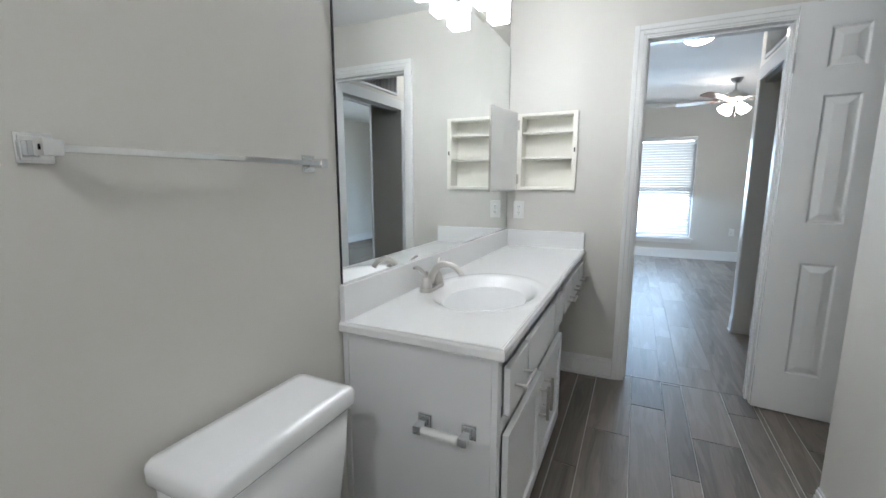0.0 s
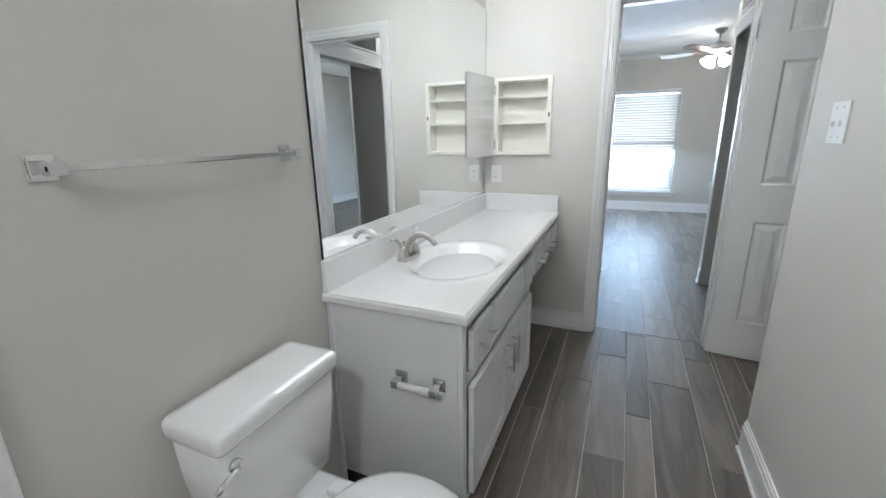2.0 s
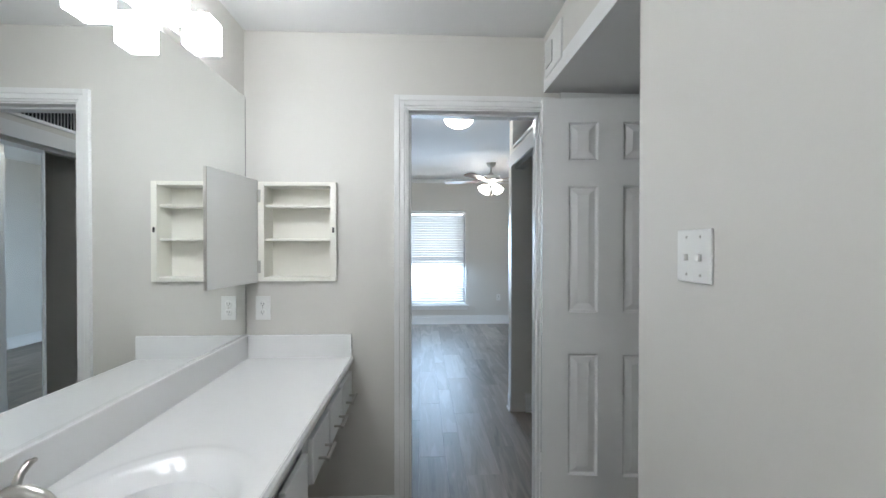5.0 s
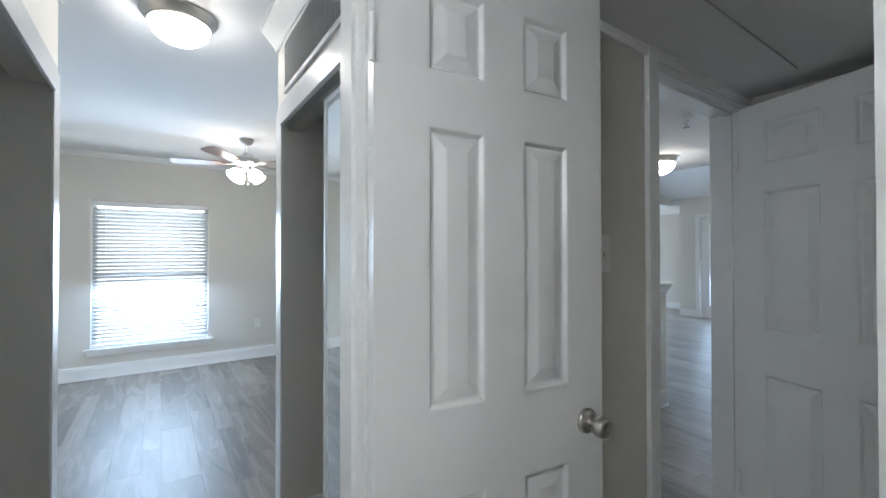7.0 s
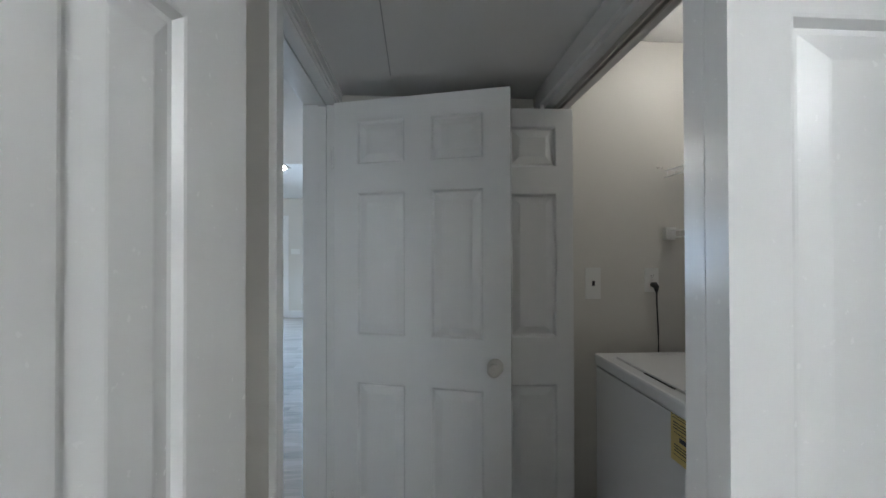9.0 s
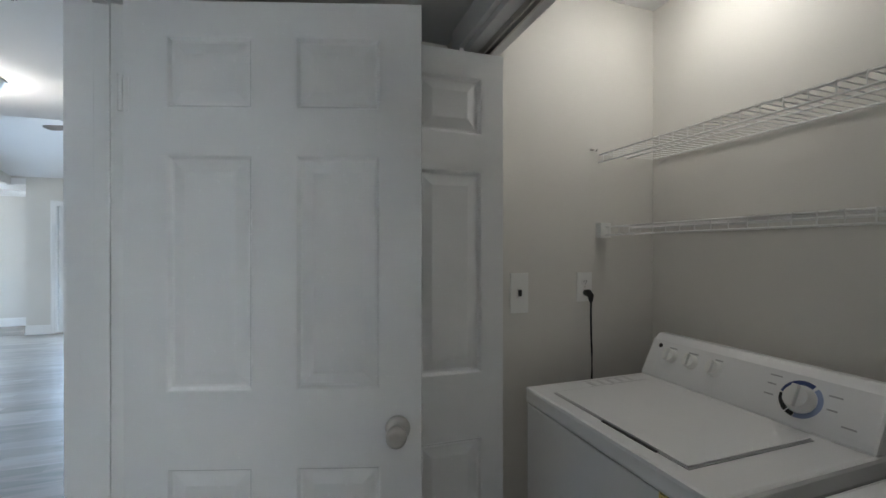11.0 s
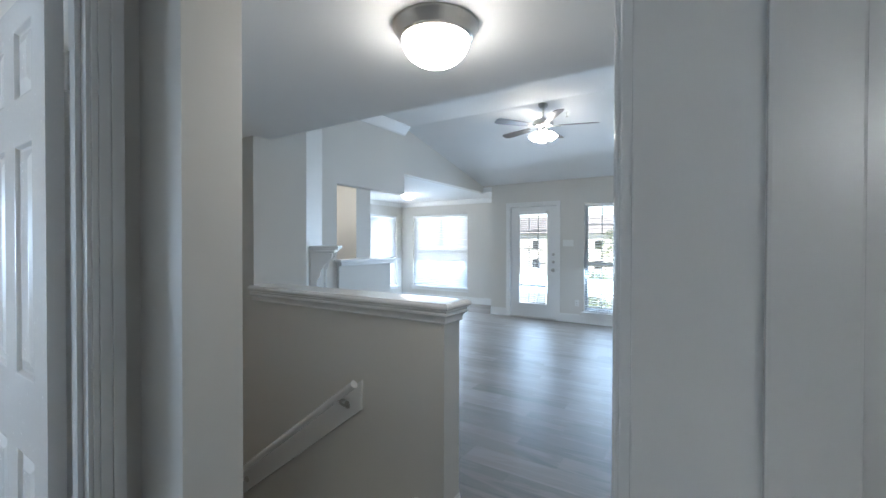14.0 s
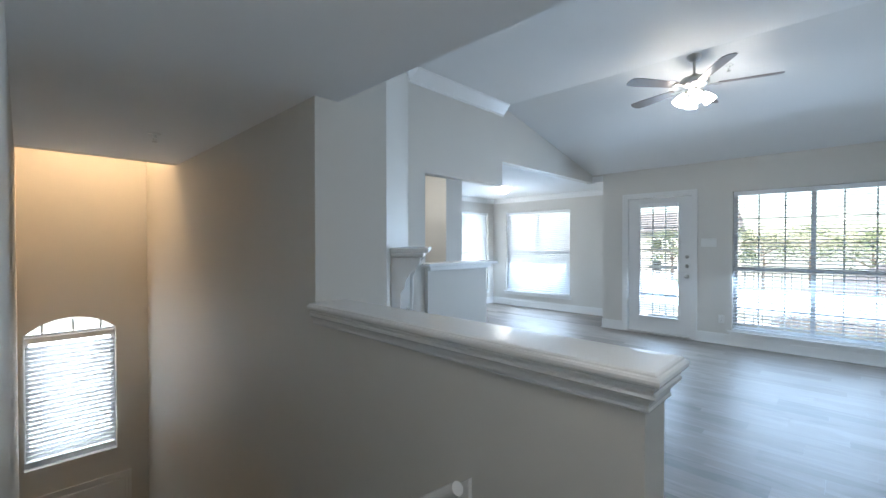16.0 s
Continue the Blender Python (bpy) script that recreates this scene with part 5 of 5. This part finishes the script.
boxes("dial_grip", PLASTIC, (-0.008, -0.03, 0.026, 0.008, 0.03, 0.04), parent=ws, m=on_panel(A0 + 0.17, 0.055), bevel=0.003)
for x, u, w in ((A1 - 0.10, 0.098, 0.03), (A1 - 0.18, 0.098, 0.035), (A1 - 0.27, 0.098, 0.025), (A0 + 0.24, 0.10, 0.03), (A0 + 0.245, 0.075, 0.022), (A0 + 0.10, 0.085, 0.03), (A0 + 0.10, 0.05, 0.022), (A0 + 0.245, 0.045, 0.024), (A0 + 0.06, 0.02, 0.03)):
    boxes("print_line", GREY_INK, (-w / 2, -0.002, 0.0003, w / 2, 0.002, 0.0008), parent=ws, m=on_panel(x, u))
bm = bmesh.new()
cyl(bm, (0, 0, 0.0003), (0, 0, 0.002), 0.008, seg=16)
part("badge", bm, INK, ws, "small dark round badge", m=on_panel(A1 - 0.045, 0.098))
boxes("lid_label", GREY_INK, (A1 - 0.075, B1 - 0.20, WT + 0.0004, A1 - 0.072, B0 + 0.17, WT + 0.0009), (A1 - 0.025, B1 - 0.20, WT + 0.0004, A1 - 0.022, B0 + 0.17, WT + 0.0009), *[(A1 - 0.066, B1 - 0.215 - 0.04 * k, WT + 0.0004, A1 - 0.031, B1 - 0.230 - 0.04 * k, WT + 0.0009) for k in range(5)], parent=ws)


def words(text, size, mat, m, parent, name="lettering"):
    cu = bpy.data.curves.new(name, 'FONT')
    cu.body, cu.size, cu.extrude = text, size, 0.0002
    tmp = bpy.data.objects.new(name, cu)
    me = bpy.data.meshes.new_from_object(tmp)
    bpy.data.objects.remove(tmp)
    me.materials.clear()
    me.materials.append(mat)
    ob = new(name, me)
    ob.parent = parent
    ob.matrix_basis = m
    return ob


el = thing("energy_label", "yellow energy guide label stuck on the washer front", "label", m=face('y', 1, 1.905, B1 + 0.001, 0.75))
boxes("sheet", YELLOW, (-0.062, 0, 0, 0.062, 0.165, 0.0006), parent=el)
words("ENERGYGUIDE", 0.0205, INK, Matrix.Translation((-0.059, 0.140, 0.0009)), el)
boxes("print_line", INK, (-0.055, 0.132, 0.0007, 0.055, 0.134, 0.0011), (-0.045, 0.088, 0.0007, 0.045, 0.090, 0.0011), (-0.05, 0.020, 0.0007, 0.05, 0.0215, 0.0011), *[(-0.05, 0.118 - 0.009 * k, 0.0007, 0.01 + 0.006 * (k % 3), 0.121 - 0.009 * k, 0.0011) for k in range(3)], *[(-0.045, 0.05 - 0.009 * k, 0.0007, 0.03 - 0.01 * (k % 2), 0.053 - 0.009 * k, 0.0011) for k in range(3)], (-0.02, 0.066, 0.0007, 0.02, 0.08, 0.0011), parent=el)
dy = thing("tumble_dryer", "white tumble dryer beside the washing machine", "dryer")
boxes("body", PORCELAIN, (1.13, 0.95, 0.02, 1.795, 1.57, 0.895), parent=dy, bevel=0.006)
boxes("top", PORCELAIN, (1.128, 0.95, 0.8975, 1.797, 1.578, 0.935), parent=dy, bevel=0.01)
boxes("door", PORCELAIN, (1.22, 1.5702, 0.28, 1.72, 1.586, 0.80), parent=dy, bevel=0.012)
boxes("control_panel", PORCELAIN, (1.13, 0.93, 0.9355, 1.795, 1.05, 1.08), parent=dy, bevel=0.02)

cp = wall_plate("control_plate", "white wall plate with one small dark toggle", face('x', -1, 2.66, 1.515, 1.243), 0.075, 0.15, "blank", 1, "switch")
boxes("toggle", INK, (-0.006, -0.012, 0.0062, 0.006, 0.012, 0.012), parent=cp)
wall_plate("wall_outlet", "white outlet with the washer cord plugged in", face('x', -1, 2.66, 1.223, 1.257))
cd = thing("power_cord", "black power cord hanging from the laundry outlet", "cord")
bm = bmesh.new()
tube(bm, [(2.652, 1.222, 1.235), (2.635, 1.221, 1.235), (2.622, 1.22, 1.225), (2.62, 1.22, 1.20)], [0.012, 0.015, 0.013, 0.006], 10)
part("plug", bm, RUBBER, cd, smooth=True)
bm = bmesh.new()
tube(bm, [(2.62, 1.22, 1.20), (2.626, 1.216, 1.15), (2.634, 1.208, 1.08), (2.636, 1.203, 1.0), (2.634, 1.204, 0.92), (2.63, 1.212, 0.80), (2.62, 1.20, 0.6), (2.58, 1.12, 0.4)], 0.0038, 8)
part("cable", bm, RUBBER, cd, smooth=True)


def wire_shelf(label, z, yf, x0, x1):
    """A ventilated wire shelf: long rods, close cross wires with a turned-down lip, end brackets."""
    ob = thing("wire_shelf", label, "shelf", "laundry wire shelves")
    for y, zz, r in ((0.878, z, 0.0035), (yf, z, 0.0035), (yf + 0.004, z - 0.032, 0.0035), ((0.878 + yf) / 2, z - 0.005, 0.003)):
        bm = bmesh.new()
        cyl(bm, (x0, y, zz), (x1, y, zz), r, seg=8)
        part("rod", bm, PLASTIC, ob)
    bm = bmesh.new()
    n = int((x1 - x0) / 0.0265)
    for k in range(n + 1):
        x = x0 + (x1 - x0) * k / n
        box(bm, x - 0.0013, 0.872, z + 0.0015, x + 0.0013, yf + 0.004, z + 0.004)
        if k % 2 == 0:
            box(bm, x - 0.0013, yf + 0.0035, z - 0.034, x + 0.0013, yf + 0.006, z + 0.0014)
    tagged(part("wire_grid", bm, PLASTIC, ob), kind="stuff")
    return ob


s1 = wire_shelf("white wire shelf fixed above the washer", 1.495, 1.14, 0.80, 2.635)
boxes("bracket", PLASTIC, (2.63, 1.115, 1.452, 2.6595, 1.165, 1.512), parent=s1, bevel=0.003)
wire_shelf("white wire shelf fixed high on the laundry wall", 1.785, 1.155, 0.80, 2.65)
hk = thing("wall_anchor", "pair of bare screw anchors in the laundry wall", "screw")
bm = bmesh.new()
cyl(bm, (2.66, 1.19, 1.805), (2.645, 1.186, 1.80), 0.004, seg=8)
cyl(bm, (2.66, 1.165, 1.80), (2.648, 1.168, 1.806), 0.003, seg=8)
part("screw", bm, NICKEL, hk)

# ---- stair rail, hall and living things ----
hr = thing("stair_handrail", "white handrail on a sloping wall board", "handrail")
for nm, x0, x1, o0, o1 in (("backing_board", 3.961, 3.9795, -0.085, 0.075),):
    bm = bmesh.new()
    side_prism(bm, [(4.38, 0.66 - 0.155), (4.38, 0.665), (7.2, 0.665 - SLOPE * 2.82), (7.2, 0.505 - SLOPE * 2.82)], x0, x1)
    part(nm, bm, TRIM, hr, bevel=0.004)
bm = bmesh.new()
tube(bm, [(3.905, 4.375, 0.62 + SLOPE * 0.055), (3.905, 7.2, 0.62 - SLOPE * 2.77)], 0.021, 18)
part("rail", bm, TRIM, hr, smooth=False)
for y in (4.48, 5.42, 6.3):
    z = 0.62 - SLOPE * (y - 4.43)
    bm = bmesh.new()
    tube(bm, [(3.962, y, z - 0.07), (3.935, y, z - 0.065), (3.91, y, z - 0.045), (3.905, y, z - 0.018)], 0.007, 8)
    lathe(bm, [(0, 0), (0.022, 0), (0.018, 0.006), (0, 0.007)], m=face('x', -1, 3.9605, y, z - 0.07), seg=14)
    box(bm, 3.893, y - 0.03, z - 0.026, 3.917, y + 0.03, z - 0.021)
    part("bracket", bm, NICKEL, hr, "metal rail bracket")
th = thing("thermostat", "white thermostat on the hall wall", "thermostat", m=face('y', 1, 3.82, W1, 1.355))
boxes("case", PLASTIC, (-0.05, -0.09, 0.0003, 0.05, 0.09, 0.028), parent=th, bevel=0.005)
boxes("screen", GREY_INK, (-0.04, 0.015, 0.0283, 0.04, 0.065, 0.0288), parent=th)
boxes("button", GREY_INK, (-0.035, -0.05, 0.0283, 0.035, -0.02, 0.031), parent=th)

# mantel across the corner fireplace
mm = Matrix.Translation((4.41, 5.37, 0)) @ Matrix.Rotation(radians(45.4), 4, 'Z')
mt = thing("fireplace_mantel", "white wooden fireplace mantel with corbels", "mantel", m=mm)
boxes("shelf", TRIM, (0.16, -0.23, 1.345, 1.70, -0.001, 1.375), parent=mt, bevel=0.006)
boxes("shelf_moulding", TRIM, (0.19, -0.20, 1.318, 1.67, -0.001, 1.3448), parent=mt, bevel=0.008)
for x in (0.22, 1.56):
    bm = bmesh.new()
    side_prism(bm, [(-0.001, 1.3175), (-0.18, 1.3175), (-0.175, 1.27), (-0.12, 1.22), (-0.09, 1.17), (-0.085, 1.13), (-0.06, 1.10), (-0.06, 0.0), (-0.001, 0.0)], x, x + 0.09)
    part("corbel", bm, TRIM, mt, bevel=0.006)
boxes("surround", TRIM, (0.311, -0.03, 0.0, 0.50, -0.001, 1.15), (1.37, -0.03, 0.0, 1.559, -0.001, 1.15), (0.50, -0.03, 0.85, 1.37, -0.001, 1.15), parent=mt, bevel=0.004)
boxes("firebox", DARK, (0.50, -0.004, 0.02, 1.37, -0.0008, 0.85), parent=mt)

# ---- outside ----
bm = bmesh.new()
box(bm, -600, -600, -3.2, 600, 600, -3.0)
tagged(part("ground", bm, GRASS), kind="structure")
boxes("pavement", GROUT, (20, -14, -2.999, 32, 40, -2.96), kind="structure")
rail_ = thing("balcony_railing", "pale metal balcony railing with upright bars", "railing")
boxes("top_rail", SIDING, (11.75, 2.4, 0.93, 11.79, 6.39, 0.96), parent=rail_)
boxes("bottom_rail", SIDING, (11.75, 2.4, -0.03, 11.79, 6.39, 0.02), parent=rail_)
for k in range(32):
    boxes("bar", SIDING, (11.763, 2.45 + 0.124 * k, 0.02, 11.777, 2.464 + 0.124 * k, 0.93), parent=rail_)
boxes("balcony_floor", GROUT, (10.0, 2.4, -0.25, 11.9, 6.39, -0.03), kind="structure")


def house(m, w, d, h, label):
    ob = thing("apartment_building", label, "building", m=m)
    boxes("wall", SIDING, (0, 0, 0, d, w, h), parent=ob)
    bm = bmesh.new()
    prism(bm, [(-0.5, h), (d + 0.5, h), (d / 2, h + d * 0.28)], -0.5, w + 0.5, Matrix(((1, 0, 0, 0), (0, 0, 1, 0), (0, 1, 0, 0), (0, 0, 0, 1))))
    part("roof", bm, SHINGLE, ob)
    for k in range(int(w / 3)):
        for z in (0.9, 3.7):
            if z + 1.4 < h:
                wn_ = boxes("window", VINYL, (-0.05, 1 + 3 * k, z, -0.01, 2.2 + 3 * k, z + 1.4), parent=ob)
                boxes("pane", DARK, (-0.06, 1.08 + 3 * k, z + 0.08, -0.0505, 2.12 + 3 * k, z + 1.32), parent=wn_)
    return ob


house(pose(31, -4.3, -3.4, 0, 0, 90), 12, 9, 2.4, "low neighbouring building with grey shingle roof")
house(pose(62, 14, -3), 40, 10, 6.0, "far pale apartment building among trees")


def tree(m, h, r, seed, label):
    rnd = random.Random(seed)
    ob = thing("tree", label, "tree", "trees outside", m=m)
    bm = bmesh.new()
    tube(bm, [(0, 0, 0), (0.05, 0.02, h * 0.25), (0.0, 0.08, h * 0.5), (0.1, 0.05, h * 0.8)], [0.16, 0.12, 0.085, 0.03], 10)
    for k in range(7):
        a, z = rnd.uniform(0, 6.28), h * rnd.uniform(0.35, 0.7)
        tube(bm, [(0, 0.04, z), (r * 0.4 * math.cos(a), r * 0.4 * math.sin(a), z + h * 0.1), (r * 0.8 * math.cos(a), r * 0.8 * math.sin(a), z + h * 0.17)], [0.05, 0.03, 0.01], 6)
    part("trunk", bm, BARK, ob)
    vs, fs = [], []
    for c in range(46):
        a, e, q = rnd.uniform(0, 6.28), rnd.uniform(-0.9, 1.4), rnd.uniform(0.35, 1.0) ** 0.6
        cx, cy, cz = r * q * math.cos(a) * math.cos(e), r * q * math.sin(a) * math.cos(e), h * 0.66 + r * 0.8 * q * math.sin(e)
        for k in range(34):
            p = Vector((cx + rnd.gauss(0, r * 0.15), cy + rnd.gauss(0, r * 0.15), cz + rnd.gauss(0, r * 0.13)))
            u = Vector((rnd.gauss(0, 1), rnd.gauss(0, 1), rnd.gauss(0, 1))).normalized()
            w = u.orthogonal().normalized()
            s = rnd.uniform(0.06, 0.12)
            i = len(vs)
            vs += [p - u * s, p + w * s * 0.5, p + u * s, p - w * s * 0.5]
            fs.append((i, i + 1, i + 2, i + 3))
    me = bpy.data.meshes.new("crown")
    me.from_pydata(vs, [], fs)
    me.materials.append(LEAF)
    o = new("crown", me)
    o.parent = ob
    return ob


for k, (x, y, h, r) in enumerate(((24, 8.0, 3.2, 1.3), (52, 2, 6.0, 2.4), (54, 6, 6.4, 2.6), (50, 9, 5.6, 2.3), (55, -2, 6.0, 2.4), (56, 12, 6.2, 2.5), (48, 16, 6.0, 2.4))):
    tree(pose(x, y, -3, 0, 0, 40 * k), h, r, k + 3, "leafy green tree beyond the windows")

# ---- floor planks ----
rnd = random.Random(5)
WID = (0.205, 0.165, 0.112)
AREAS = (  # x0, x1, y0, y1, joint, near
    (-0.785, 0.68, -1.5, 2.80, 0.0044, True), (0.68, 2.66, 0.87, 2.80, 0.0044, True), (-0.785, 2.86, 2.80, 7.84, 0.0006, True), (2.86, 4.12, W0, 3.862, 0.0006, True), (-2.1, -0.785, 4.0, 7.84, 0.0006, False),
    (4.12, LX, 2.70, 9.6, 0.0006, False), (LX, 10.90, 6.40, 9.6, 0.0006, False))
fv, ff = [], []
meshes = {}


def plank_mesh(w, l, mat):
    key = (round(w, 3), round(l, 3), mat.name)
    if key not in meshes:
        bm = bmesh.new()
        e = 0.0012 if mat is PLANK_TILE else 0.0005
        lo = [bm.verts.new(p) for p in ((0, 0, -0.0028), (w, 0, -0.0028), (w, l, -0.0028), (0, l, -0.0028))]
        mi = [bm.verts.new(p) for p in ((0, 0, -e), (w, 0, -e), (w, l, -e), (0, l, -e))]
        hi = [bm.verts.new(p) for p in ((e, e, 0), (w - e, e, 0), (w - e, l - e, 0), (e, l - e, 0))]
        for a, b in ((lo, mi), (mi, hi)):
            for k in range(4):
                bm.faces.new([a[k], a[(k + 1) % 4], b[(k + 1) % 4], b[k]])
        bm.faces.new(hi)
        meshes[key] = mesh_of("plank", bm, mat)
    return meshes[key]


for x0, x1, y0, y1, g, near in AREAS:
    lines, x, k = [], -0.15 - 0.482 * 5, 0
    while x < x1:
        w = WID[k % 3]
        lines.append((x, x + w))
        x += w
        k += 1
    for j, (a, b) in enumerate(lines):
        a_, b_ = max(a, x0) + g / 2, min(b, x1) - g / 2
        if b_ - a_ < 0.012:
            continue
        y = -3.0 + 0.9 * ((j * 0.377) % 1.0)
        while y < y1:
            c_, d_ = max(y, y0) + g / 2, min(y + 0.9, y1) - g / 2
            y += 0.9
            if d_ - c_ < 0.012:
                continue
            if near:
                o = new("plank", plank_mesh(b_ - a_, d_ - c_, PLANK_TILE if g > 0.004 else PLANK))
                o.location = (a_, c_, 0)
                o.parent = FLOOR_OB
            else:
                i = len(fv)
                fv += [(a_, c_, 0), (b_, c_, 0), (b_, d_, 0), (a_, d_, 0), (a_, c_, -0.0028), (b_, c_, -0.0028), (b_, d_, -0.0028), (a_, d_, -0.0028)]
                ff += [(i, i + 1, i + 2, i + 3), (i, i + 4, i + 5, i + 1), (i + 1, i + 5, i + 6, i + 2), (i + 2, i + 6, i + 7, i + 3), (i + 3, i + 7, i + 4, i)]
me = bpy.data.meshes.new("planks")
me.from_pydata(fv, [], ff)
me.materials.append(PLANK_FAR)
o = tagged(new("planks", me), kind="stuff")
o.parent = FLOOR_OB
